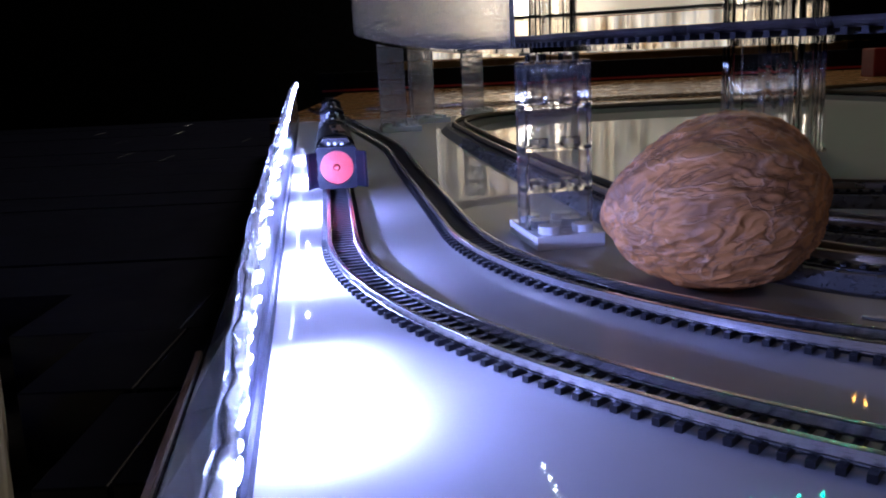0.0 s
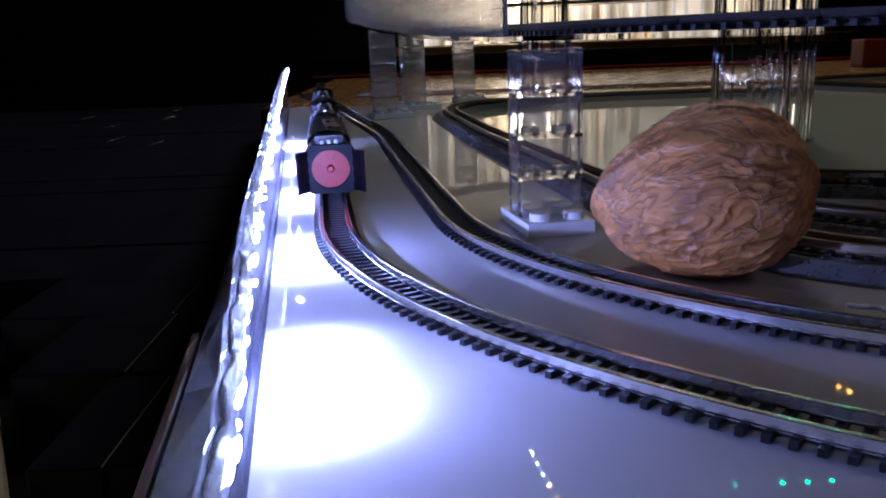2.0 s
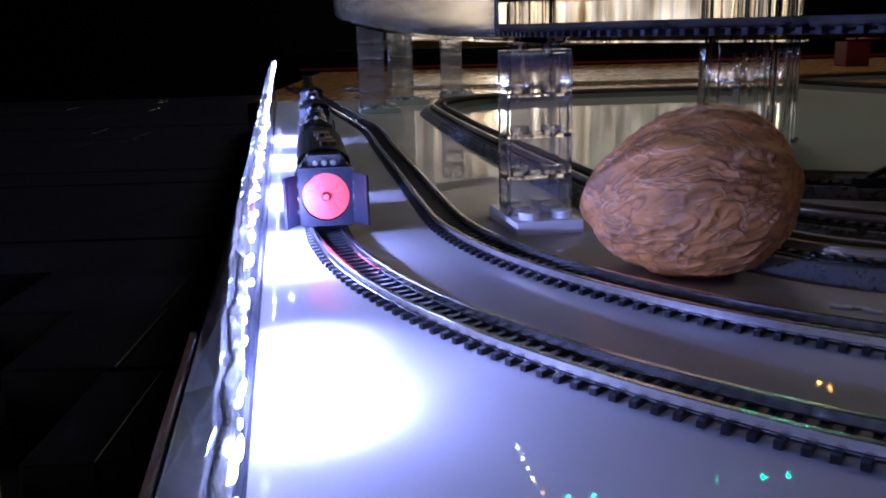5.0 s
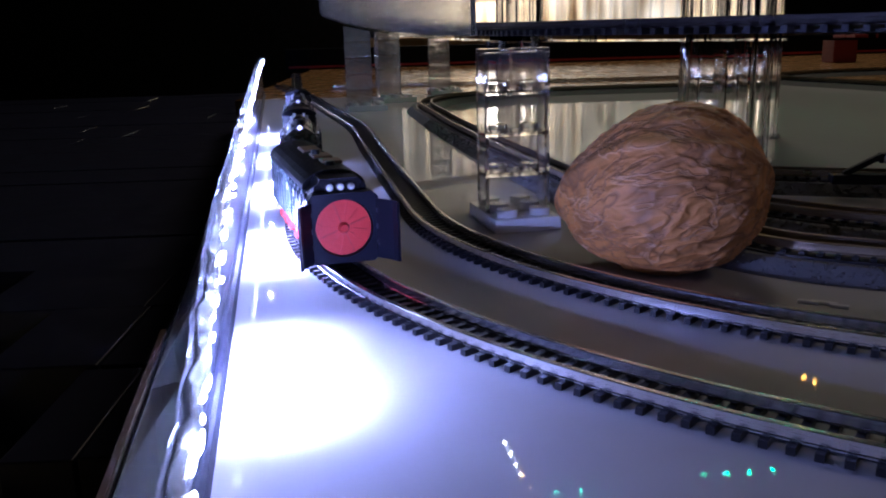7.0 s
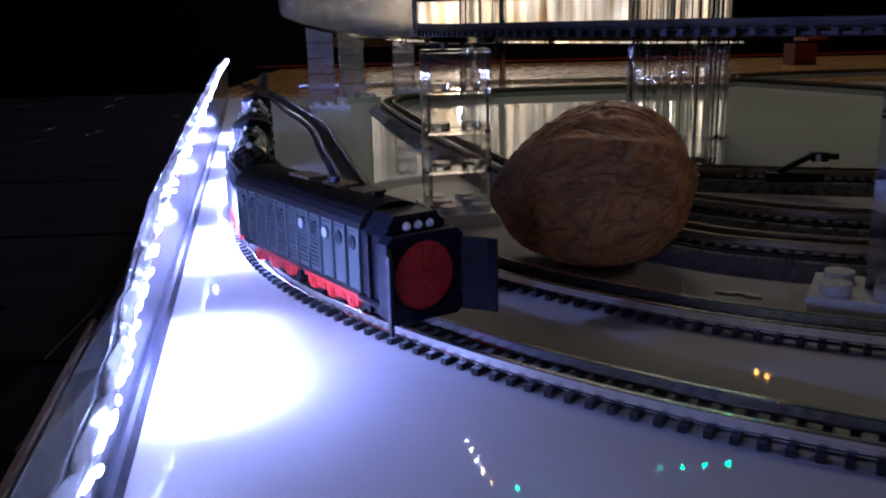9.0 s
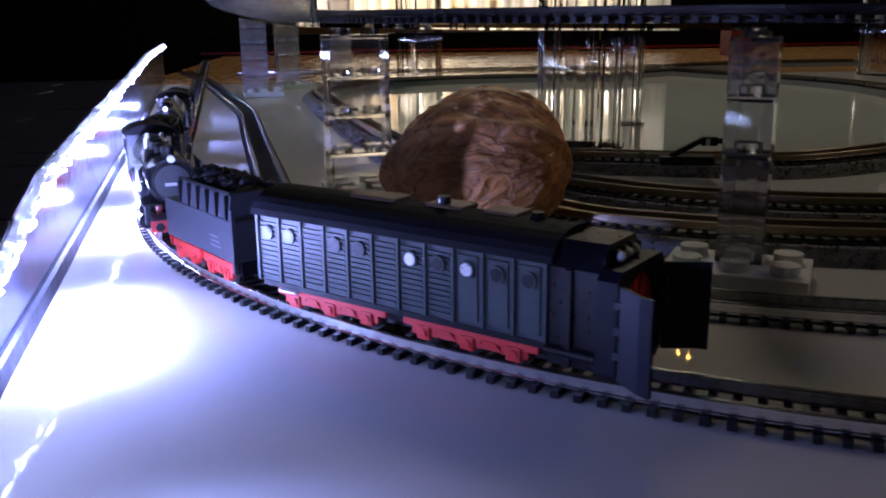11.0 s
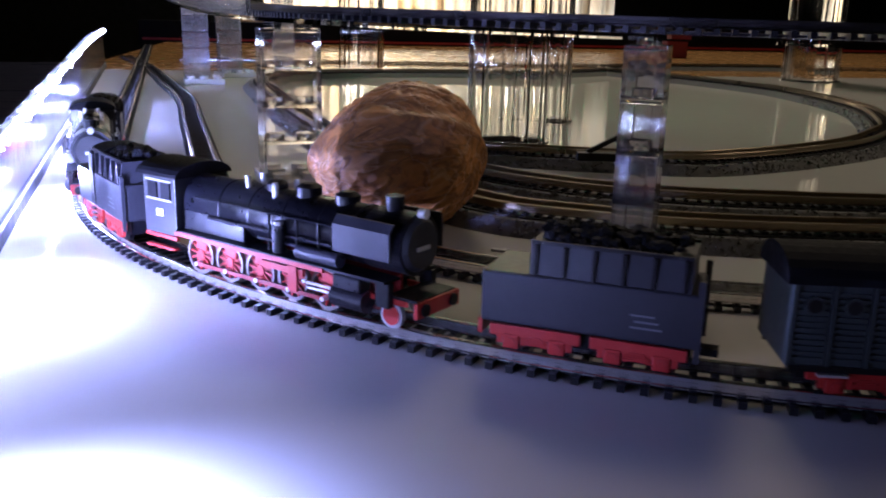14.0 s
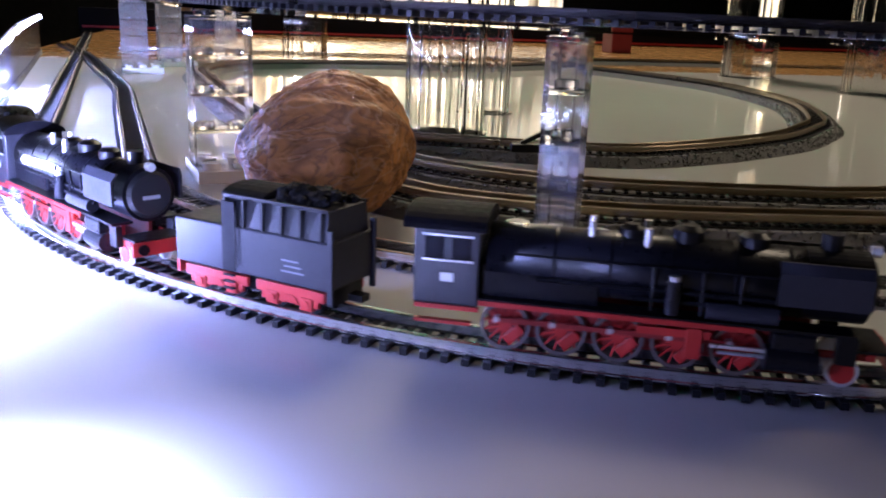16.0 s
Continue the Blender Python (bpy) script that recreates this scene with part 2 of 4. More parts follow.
def sweep(bm, pts, section, closed=False):
    """A section of (side, up) corners, carried along pts (x, y, z) with up kept upright."""
    n, rings = len(pts), []
    for i, p in enumerate(pts):
        a, b = (pts[(i - 1) % n], pts[(i + 1) % n]) if closed else (pts[max(i - 1, 0)], pts[min(i + 1, n - 1)])
        d = Vector((b[0] - a[0], b[1] - a[1], 0)).normalized()
        side = Vector((d.y, -d.x, 0))
        rings.append([bm.verts.new(Vector(p) + side * s + Vector((0, 0, u))) for s, u in section])
    m = len(section)
    for i in range(n if closed else n - 1):
        r0, r1 = rings[i], rings[(i + 1) % n]
        for k in range(m):
            bm.faces.new((r0[k], r0[(k + 1) % m], r1[(k + 1) % m], r1[k]))
    if not closed:
        bm.faces.new(rings[0])
        bm.faces.new(rings[-1][::-1])
    return bm


def smooth_line(knots, step=0.35):
    """A Catmull-Rom line through knots, resampled to even steps."""
    k = [Vector(p) for p in knots]
    k = [2 * k[0] - k[1]] + k + [2 * k[-1] - k[-2]]
    fine = []
    for i in range(1, len(k) - 2):
        for j in range(24):
            u = j / 24
            a, b, c, d = k[i - 1], k[i], k[i + 1], k[i + 2]
            fine.append(0.5 * (2 * b + (c - a) * u + (2 * a - 5 * b + 4 * c - d) * u * u + (3 * b - a - 3 * c + d) * u ** 3))
    fine.append(k[-2])
    return even(fine, step)


def even(fine, step):
    out, left = [fine[0].copy()], step
    for a, b in zip(fine, fine[1:]):
        d, pos = (b - a).length, 0.0
        while d - pos >= left:
            pos += left
            out.append(a.lerp(b, pos / d))
            left = step
        left -= d - pos
    return out


# ---- the outer line: a straight beside the barrier, then a curve of 195 mm radius ----
CX, CY, R = 16.07, 23.88, 18.57
TURN_IN = -173.2
DEG = math.pi * R / 180


def line_at(phi, off=0.0, z=0.0):
    """Place and heading (degrees) on the outer line; phi is the curve's angle, carried on before it along the straight."""
    a = radians(max(phi, TURN_IN))
    r = R + off
    x, y = CX + r * math.cos(a), CY + r * math.sin(a)
    tx, ty = -math.sin(a), math.cos(a)
    if phi < TURN_IN:
        back = (TURN_IN - phi) * DEG
        x, y = x - tx * back, y - ty * back
    return Vector((x, y, z)), math.degrees(math.atan2(ty, tx))


def sleeper_mesh():
    bm = bmesh.new()
    box(bm, -0.052, 0.052, -0.52, 0.52, 0.0, 0.1)
    for s in (-1, 1):
        box(bm, -0.035, 0.035, s * 0.325 - 0.09, s * 0.325 + 0.09, 0.1001, 0.12)
    return mesh_of("sleeper", bm, SLEEPER)


SLEEPER_ME = sleeper_mesh()
RAIL_SECTION = [(-0.06, 0.102), (0.06, 0.102), (0.06, 0.122), (0.04, 0.137), (0.038, 0.2), (0.05, 0.21), (0.05, 0.262), (0.04, 0.275),
                (-0.04, 0.275), (-0.05, 0.262), (-0.05, 0.21), (-0.038, 0.2), (-0.04, 0.137), (-0.06, 0.122)]


def track(pts, label, z=0.0, bed=0.0, near=None, pitch=0.29, closed=False, rail=None):
    """Rails and sleepers along pts; bed: the height of a ballasted bed below it."""
    root = new("railway_track")
    tagged(root, label, "railway track", "model railway tracks")
    pts = [Vector((p.x, p.y, p.z + z)) for p in pts]
    for s in (-0.325, 0.325):
        bm = bmesh.new()
        sweep(bm, pts, [(s + a, u) for a, u in RAIL_SECTION], closed)
        part("rail", bm, rail or (RAIL_OLD if bed else RAIL), root, "dull bronze rail" if bed or rail else "shiny nickel silver rail")
    # Black strip: painted shade between open rails, dark bed top on ballasted tracks.
    bm = bmesh.new()
    w = 0.62 if bed else 0.22
    sweep(bm, pts, [(-w, 0.004), (w, 0.004), (w, 0.045), (-w, 0.045)], closed)
    part("shade_base_strip", bm, SLEEPER, root)
    ties = even(pts + ([pts[0]] if closed else []), pitch)
    count, rest = 0, bmesh.new()
    for a, b in zip(ties, ties[1:]):
        h = math.degrees(math.atan2(b.y - a.y, b.x - a.x))
        if near is None or (count < 290 and near(a)):
            count += 1
            o = new("sleeper", SLEEPER_ME)
            o.parent, o.matrix_basis = root, at(a.x, a.y, a.z, 0, 0, h)
        else:
            g = box(bmesh.new(), -0.052, 0.052, -0.52, 0.52, 0, 0.1)
            bmesh.ops.transform(g, matrix=Matrix.Translation(a) @ Matrix.Rotation(radians(h), 4, "Z"), verts=g.verts)
            tmp = bpy.data.meshes.new("tmp")
            g.to_mesh(tmp)
            g.free()
            rest.from_mesh(tmp)
            bpy.data.meshes.remove(tmp)
    if rest.verts:
        tagged(part("sleepers", rest, SLEEPER, root), kind="stuff")
    else:
        rest.free()
    if bed:
        bm = bmesh.new()
        low = [Vector((p.x, p.y, p.z - bed)) for p in pts]
        sweep(bm, low, [(-1.15, 0), (1.15, 0), (0.8, bed), (-0.8, bed)], closed)
        bed_ob = part("track_bed", bm, BALLAST, root, "grey granular foam ballast bed")
        rng = random.Random(len(pts))
        bm = bmesh.new()
        for p, q in zip(low, low[1:]):
            d = (q - p).normalized()
            side = Vector((d.y, -d.x, 0))
            if p.y > 45:
                continue
            for k in range(26):
                s = rng.uniform(0.72, 1.14) * rng.choice((-1, 1, 1))
                u = bed * min(1, (1.15 - abs(s)) / 0.35)
                c = p + side * s + d * rng.uniform(0, 0.4) + Vector((0, 0, u))
                r = rng.uniform(0.035, 0.07)
                vs = [bm.verts.new(c + Vector((rng.uniform(-1, 1), rng.uniform(-1, 1), rng.uniform(-0.6, 1))).normalized() * r) for _ in range(5)]
                for tri in ((0, 1, 2), (0, 2, 3), (0, 3, 4), (1, 2, 4), (2, 3, 4), (0, 1, 4), (1, 3, 4)):
                    bm.faces.new([vs[i] for i in tri])
        tagged(part("ballast_grains", bm, BALLAST, bed_ob), kind="stuff")
    return root


# ---- structure ----
bm = bmesh.new()
corners = [along(-60, -0.25)[:2], (190, -60), (190, 67), along(56.2, -0.25)[:2]]
lo, hi = [bm.verts.new((x, y, -1.8)) for x, y in corners], [bm.verts.new((x, y, 0)) for x, y in corners]
bm.faces.new(hi)
bm.faces.new(lo[::-1])
for k in range(4):
    bm.faces.new((lo[k], lo[(k + 1) % 4], hi[(k + 1) % 4], hi[k]))
tagged(part("tabletop", bm, TABLE), "glossy white plastic layout tabletop with soft reflections", "tabletop", kind="structure")
tagged(part("wooden_board", box(bmesh.new(), -12.5, 190, 67.2, 124, -1.8, -0.02), WOOD), "polished golden brown wooden board behind the white tabletop", "board")
far = new("far_barrier")
tagged(far, "low black barrier with a red stripe at the table's end", "barrier")
part("board", box(bmesh.new(), -16, 190, 124.2, 126, -1.8, 2.8, 0.05), BLACK_MATT, far)
part("stripe", box(bmesh.new(), -15.5, 190, 123.9, 124.2, 0.25, 0.5), RED, far, "thin red stripe")
tagged(part("red_box", box(bmesh.new(), 48.9, 51.6, 99, 102, -0.02, 3.1, 0.15), RED_DARK), "small red box on the wooden board", "box")
shelf = new("lower_shelf")
tagged(shelf, "dark glossy boarded shelf below the table's edge", "shelf")
part("bearer", box(bmesh.new(), -60, -4, -20, 128, -5.6, -4.4), BLACK_MATT, shelf)
rng = random.Random(12)
for k in range(24):
    y0 = 10.6 + 4.6 * k
    left = 0.4 - 0.518 * y0 if y0 < 26 else -60
    cut = left + (-4 - left) * rng.uniform(0.35, 0.75)
    for x0, x1 in ((left, cut - 0.03), (cut + 0.03, -4)):
        z = rng.uniform(-0.05, 0.05)
        part("board", box(bmesh.new(), x0, x1, y0, y0 + 4.55, -4.4, -2.75 + z, 0.04), SHELF, shelf)
carton = part("carton", box(bmesh.new(), -14, 0, -8, 14, 0, 1.65, 0.06), CREAM)
carton.matrix_basis = at(-6.25, 12.1, -4.39, 0, 0, 27.4)
tagged(carton, "pale cream cardboard carton on the shelf", "carton")
tagged(part("wooden_cabinet", box(bmesh.new(), -12, 110, 236, 250, -70, 3.5, 0.5), WOOD), "brown wooden cabinet in the room behind", "cabinet")
# Added backdrop that glows itself, in place of the lit room behind.
lit = new("glow_backdrop")
tagged(lit, "added pale curtain backdrop in folds that glows by itself", "curtain")
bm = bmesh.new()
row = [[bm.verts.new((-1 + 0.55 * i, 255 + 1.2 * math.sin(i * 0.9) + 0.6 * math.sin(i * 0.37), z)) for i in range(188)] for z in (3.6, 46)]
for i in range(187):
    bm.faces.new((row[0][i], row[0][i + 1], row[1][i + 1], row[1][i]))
part("cloth", bm, GLOW_CURTAIN, lit, smooth=True)
bulb = new("table_lamp")
tagged(bulb, "round glowing table lamp on the cabinet", "lamp")
part("shade", (lambda b: (bmesh.ops.create_uvsphere(b, u_segments=24, v_segments=14, radius=4), bmesh.ops.translate(b, vec=(27, 243, 17.5), verts=b.verts), b)[2])(bmesh.new()), LAMPGLOW, bulb, smooth=True)
part("stem", cyl(bmesh.new(), 27, 243, 4.8, 0.8, 9), BLACK, bulb)
part("foot", cyl(bmesh.new(), 27, 243, 3.5, 4, 1.3, r2=3), BLACK, bulb)
bm = box(bmesh.new(), -400, 400, -300, 500, -72, -70)
tagged(part("floor", bm, WOOD), "dark brown room floor", "floor", kind="structure")
# Walls and ceiling: the room's darkness is put into their near-black colour.
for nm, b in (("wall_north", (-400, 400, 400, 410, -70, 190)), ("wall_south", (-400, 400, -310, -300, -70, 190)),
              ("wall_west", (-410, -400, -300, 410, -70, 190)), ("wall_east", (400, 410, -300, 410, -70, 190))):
    tagged(part(nm, box(bmesh.new(), *b), WALLM), "plain room wall coloured near black to look unlit", "wall", kind="structure")
tagged(part("ceiling", box(bmesh.new(), -410, 410, -310, 412, 190, 200), WALLM), "plain room ceiling coloured near black to look unlit", "ceiling", kind="structure")


# ---- the barrier with its light strip ----
def barrier():
    root = new("barrier")
    tagged(root, "black barrier edge with clear wavy lit plastic strip", "barrier")
    d0, d1 = -24, 62
    bm = bmesh.new()
    sweep(bm, [Vector(along(d0 + 2 * i, -0.13)) for i in range(43)], [(-0.12, -1.8), (0.12, -1.8), (0.12, 0.3), (0.07, 0.36), (-0.07, 0.36), (-0.12, 0.3)])
    part("edge_board", bm, BLACK_MATT, root)
    pts = [Vector(along(d0 + 0.4 * i, -0.12, strip_z(d0 + 0.4 * i))) for i in range(int((d1 - d0) / 0.4))]
    rng = random.Random(3)
    bm = bmesh.new()
    sweep(bm, [p + Vector((rng.uniform(-.03, .03), 0, rng.uniform(-.04, .04))) for p in pts],
          [(0.13 * math.cos(k * math.pi / 6), 0.19 * math.sin(k * math.pi / 6)) for k in range(12)])
    part("clear_strip", bm, FROSTED, root, "clear wavy plastic light strip", smooth=True)
    bm = bmesh.new()
    sweep(bm, [Vector(along(d0 + 2 * i, -0.62, 0)) for i in range(43)], [(-0.04, -1.8), (0.04, -1.8), (0.04, 0.9), (-0.04, 0.9)])
    part("back_panel", bm, GLOSS_BLACK, root)
    bm = bmesh.new()
    sweep(bm, [Vector(along(d0 + 2 * i, -0.7, 0)) for i in range(13)], [(-0.035, 0.86), (0.035, 0.86), (0.035, 0.95), (-0.035, 0.95)])
    part("edge_trim", bm, BRONZE, root, "bronze coloured edge trim")
    bm = bmesh.new()
    spots = [d0 + 2 * i for i in range(43)]
    rings = [[bm.verts.new(Vector(along(d, o, z))) for o, z in ((-0.27, strip_z(d) - 0.08), (-0.27, strip_z(d) - 0.12), (-0.6, 0.905), (-0.6, 0.945))] for d in spots]
    for a, b in zip(rings, rings[1:]):
        for k in range(4):
            bm.faces.new((a[k], a[(k + 1) % 4], b[(k + 1) % 4], b[k]))
    part("diffuser", bm, FROSTED, root, "sloping frosted diffuser sheet")
    x = -11.0
    while x < d1:
        bm = bmesh.new()
        bmesh.ops.create_icosphere(bm, subdivisions=2, radius=1)
        bmesh.ops.scale(bm, vec=(0.035, rng.uniform(0.07, 0.3), rng.uniform(0.025, 0.06)), verts=bm.verts)
        z = strip_z(x) + rng.uniform(-0.13, 0.13)
        part("led", bm, LED, root, "glowing white led", at(*along(x, rng.uniform(-0.03, 0.06), z), rng.uniform(-6, 6), 0, 8), smooth=True)
        x += rng.uniform(0.18, 0.5)
    bm = bmesh.new()
    rings = [[bm.verts.new(Vector(along(d0 + 2 * i, -0.12 + o, z if z < 1 else strip_z(d0 + 2 * i) - 0.16))) for o, z in ((-0.02, 0.36), (0.02, 0.36), (0.02, 9), (-0.02, 9))] for i in range(43)]
    for a, b in zip(rings, rings[1:]):
        for k in range(4):
            bm.faces.new((a[k], a[(k + 1) % 4], b[(k + 1) % 4], b[k]))
    part("strip_panel", bm, GLOSS_BLACK, root, "glossy black panel carrying the light strip")
    return root


barrier()

# ---- tracks ----
outer = even([line_at(-172 - 90 / DEG * 1.0 + i * 0.5)[0] for i in range(int((90 / DEG + 172 - 20) * 2))], 0.35)
track(outer, "black-sleepered model railway track curving along the table edge", near=lambda p: p.y < 62)


def arc(cx, cy, r, a0, a1, step=1.0, z0=0.0, z1=0.0):
    n = max(2, int(abs(a1 - a0) / step))
    return [Vector((cx + r * math.cos(radians(a0 + (a1 - a0) * i / n)), cy + r * math.sin(radians(a0 + (a1 - a0) * i / n)), z0 + (z1 - z0) * i / n)) for i in range(n + 1)]


B_ARC = arc(14.9, 24.1, 14.5, 188, 300)
b0 = B_ARC[0]
inner = even(smooth_line([(-11.5, 84, 0), (-7.2, 68, 0), (-4.3, 54, 0)] + [tuple(b0 + Vector((-0.125, 0.992, 0)) * d) for d in (22, 14, 7, 2)], 0.3) + B_ARC, 0.35)
track(inner, "black-sleepered model railway track on the white table", near=lambda p: p.y < 40)
GREY_BED = "on a grey ballasted bed"
bed_line = smooth_line([(29, 67.5, 0), (22, 63.6, 0), (12, 63, 0), (5, 60.8, 0), (1.6, 55, 0), (2.2, 45, 0), (3.3, 36, 0), (4.9, 25.5, 0), (5.6, 20.8, 0), (7.06, 17.2, 0), (8.7, 15.7, 0), (11.5, 14.4, 0), (15.2, 13.6, 0), (20, 13.0, 0), (27, 13.5, 0)])
track(bed_line, "model railway track " + GREY_BED, z=0.3, bed=0.3, near=lambda p: p.y < 34)
side_line = smooth_line([(6.0, 27, 0), (6.9, 23.2, 0), (8.2, 20.6, 0), (10, 18.6, 0), (12.4, 17.3, 0), (14.4, 16.7, 0), (16.5, 16.2, 0), (18.8, 15.9, 0), (27, 16.2, 0)])
track(side_line, "model railway siding " + GREY_BED, z=0.3, bed=0.3, near=lambda p: p.y < 34)
loop_line = smooth_line([(8.2, 25.6, 0), (12.5, 23.8, 0), (15, 23.0, 0), (17.2, 23.4, 0), (19.8, 24.4, 0), (23.2, 26.2, 0), (26.2, 28.8, 0), (28.3, 31.1, 0), (31.7, 37, 0), (33.3, 42, 0), (34.3, 49, 0), (33.7, 54, 0), (32.0, 60, 0), (30.2, 65, 0), (29.6, 68.5, 0), (30.6, 71.6, 0), (34, 74.2, 0), (40, 75.6, 0), (50, 76, 0)])
track(loop_line, "curved model railway loop " + GREY_BED, z=0.3, bed=0.3, near=lambda p: p.y < 62)
far_line = smooth_line([(-6, 78.6, 0), (20, 78.4, 0), (50, 78.2, 0), (90, 78, 0)])
track(far_line, "straight model railway track on the far wooden board", near=lambda p: False, pitch=0.6)


# ---- plastic brick towers ----
def brick_mesh(bm, x0, y0, z0, w=1.58, d=0.78, h=0.95, wall=0.13, studs=2):
    """A hollow clear brick with studs."""
    box(bm, x0, x0 + w, y0, y0 + wall, z0, z0 + h - 0.1)
    box(bm, x0, x0 + w, y0 + d - wall, y0 + d, z0, z0 + h - 0.1)
    box(bm, x0, x0 + wall, y0 + wall + 0.002, y0 + d - wall - 0.002, z0, z0 + h - 0.1)
    box(bm, x0 + w - wall, x0 + w, y0 + wall + 0.002, y0 + d - wall - 0.002, z0, z0 + h - 0.1)
    box(bm, x0, x0 + w, y0, y0 + d, z0 + h - 0.098, z0 + h, 0.012)
    for k in range(studs):
        cyl(bm, x0 + w * (k + 0.5) / studs, y0 + d / 2, z0 + h + 0.002, 0.24, 0.165, n=20)
    return bm


def tower(m, label, z0=0.32, bricks=4, w=1.58, d=0.78, y=0.81, x=0.01, studs=2, plate=(2, 3), mat=CLEAR):
    root = new("brick_tower")
    root.matrix_basis = m
    tagged(root, label, "toy brick tower", "clear brick towers")
    bm = box(bmesh.new(), 0, 0.8 * plate[0], 0, 0.8 * plate[1], 0, 0.32, 0.015)
    base = part("base_plate", bm, LEGO_WHITE, root, "white studded base plate")
    for i in range(plate[0]):
        for j in range(plate[1]):
            part("stud", cyl(bmesh.new(), 0.4 + 0.8 * i, 0.4 + 0.8 * j, 0.322, 0.245, 0.17, n=24), LEGO_WHITE, base)
    for k in range(bricks):
        part("brick", brick_mesh(bmesh.new(), x, y, z0 + 0.962 * k, w, d, 0.955, wall=0.1 if studs > 1 else 0.22, studs=studs), mat, root, "clear transparent toy brick")
    return root


tower(at(2.16, 20.0, 0, 0, 0, 10), "clear toy brick tower on a white studded plate holding the ramp")
tower(at(7.59, 12.81, 0, 0, 0, -32), "slim clear toy brick tower on a wide white studded plate", w=0.78, d=0.78, x=0.81, y=0.81, studs=1, plate=(3, 2), mat=CLEAR_SOLID)
for px, py, turn, tall in ((-3.2, 54, 8, 6), (-1.2, 60, 20, 6), (2.2, 66, 5, 6)):
    tower(at(px, py, 0, 0, 0, turn), "blurred clear toy brick tower under the far ramp", bricks=tall, plate=(3, 3), mat=CLEAR_FAR)


# ---- walnut ----
def walnut():
    bm = bmesh.new()
    bmesh.ops.create_icosphere(bm, subdivisions=7, radius=1)
    for v in bm.verts:
        n = v.co.normalized()
        x, y, z = n
        tip = 1 + 0.13 * max(0, -x) ** 5 + 0.03 * max(0, x) ** 8
        seam = math.exp(-((y + 0.1 * math.sin(3 * x)) / 0.1) ** 2)
        band = math.exp(-(y / 0.22) ** 2)
        ring = max(1e-4, math.hypot(y, z))
        q = Vector((math.asin(max(-1, min(1, x))) * 1.8, y / ring * 3.6, z / ring * 3.6))
        q += 0.4 * Vector((noise.noise(q * 1.3), noise.noise(q * 1.3 + Vector((9, 0, 0))), noise.noise(q * 1.3 + Vector((0, 9, 0)))))
        calm = min(1, ring * 2.2) * (1 - 0.75 * band)
        broad = noise.noise(Vector((x * 1.3, y * 2.2, z * 2.2)) + Vector((3, 3, 1)))
        ridge = max(0, 1 - abs(noise.noise(q * 1.25 + Vector((5, 1, 2)))) * 3.4) ** 1.3
        vein = max(0, 1 - abs(noise.noise(q * 2.7 + Vector((1, 7, 3)))) * 4.0)
        pit = max(0, noise.noise(q * 1.7 + Vector((2, 4, 8))) - 0.12)
        r = tip * (1 + 0.036 * broad + calm * (0.026 * ridge + 0.016 * vein - 0.04 * pit) + 0.055 * seam - 0.02)
        fat = r * (1.02 + 0.12 * x)
        v.co = Vector((n.x * 1.87 * r, n.y * 1.6 * fat, n.z * 1.55 * fat))
    ob = part("walnut", bm, NUTSHELL, None, smooth=True)
    ob.matrix_basis = at(5.06, 16.62, 1.52, 48, -13, -24)
    tagged(ob, "whole brown walnut with wrinkled shell lying on the table", "walnut")


walnut()

# ---- clear tubes holding the upper level ----
def tube(x, y, r, h, z=0.0):
    root = new("acrylic_tube")
    root.matrix_basis = at(x, y, z)
    tagged(root, "clear acrylic tube standing on the table as a support", "tube", "clear support tubes")
    bm = bmesh.new()
    n = 144
    for rr, k in ((r, n), (r - 0.16, n)):
        g = bmesh.ops.create_cone(bm, cap_ends=False, segments=k, radius1=rr, radius2=rr, depth=h)
        if rr < r:
            for v in g["verts"]:
                a = math.atan2(v.co.y, v.co.x)
                v.co.xy *= 1 - 0.016 * math.sin(a * 9) - 0.012 * math.sin(a * 16 + 1) - 0.008 * math.sin(a * 27 + 2)
    bmesh.ops.translate(bm, vec=(0, 0, h / 2), verts=bm.verts)
    bmesh.ops.bridge_loops(bm, edges=[e for e in bm.edges if all(v.co.z < 0.01 for v in e.verts)])
    bmesh.ops.bridge_loops(bm, edges=[e for e in bm.edges if all(v.co.z > h - 0.01 for v in e.verts)])
    part("tube_wall", bm, STREAK_TUBE, root)
    part("foot_ring", sweep(bmesh.new(), arc(0, 0, r + 0.08, 0, 360, 12)[:-1], [(-0.06, 0), (0.06, 0), (0.06, 0.1), (-0.06, 0.1)], True), CLEAR, root)
    return root


tube(10.9, 29.6, 1.5, 10)
tube(14.6, 36, 0.9, 14)
tube(8.7, 65, 1.7, 14)
tube(45, 63, 2.2, 14)
tube(45.5, 49, 1.8, 14)

# ---- upper level: a ramp of clear plate with a track on it ----
DECK = [(24, 71, 7.2), (14, 71.5, 7.0), (5.5, 69, 6.8), (0.4, 64, 6.6), (-2.1, 57, 6.35), (-2.75, 49, 6.0), (-2.2, 41, 5.5), (-0.6, 33, 4.95), (1.35, 26, 4.58)] + [tuple(p) for p in arc(16.9, 24.4, 14.5, 190, 290, 6, 4.47, 4.3)]
deck_line = smooth_line(DECK)


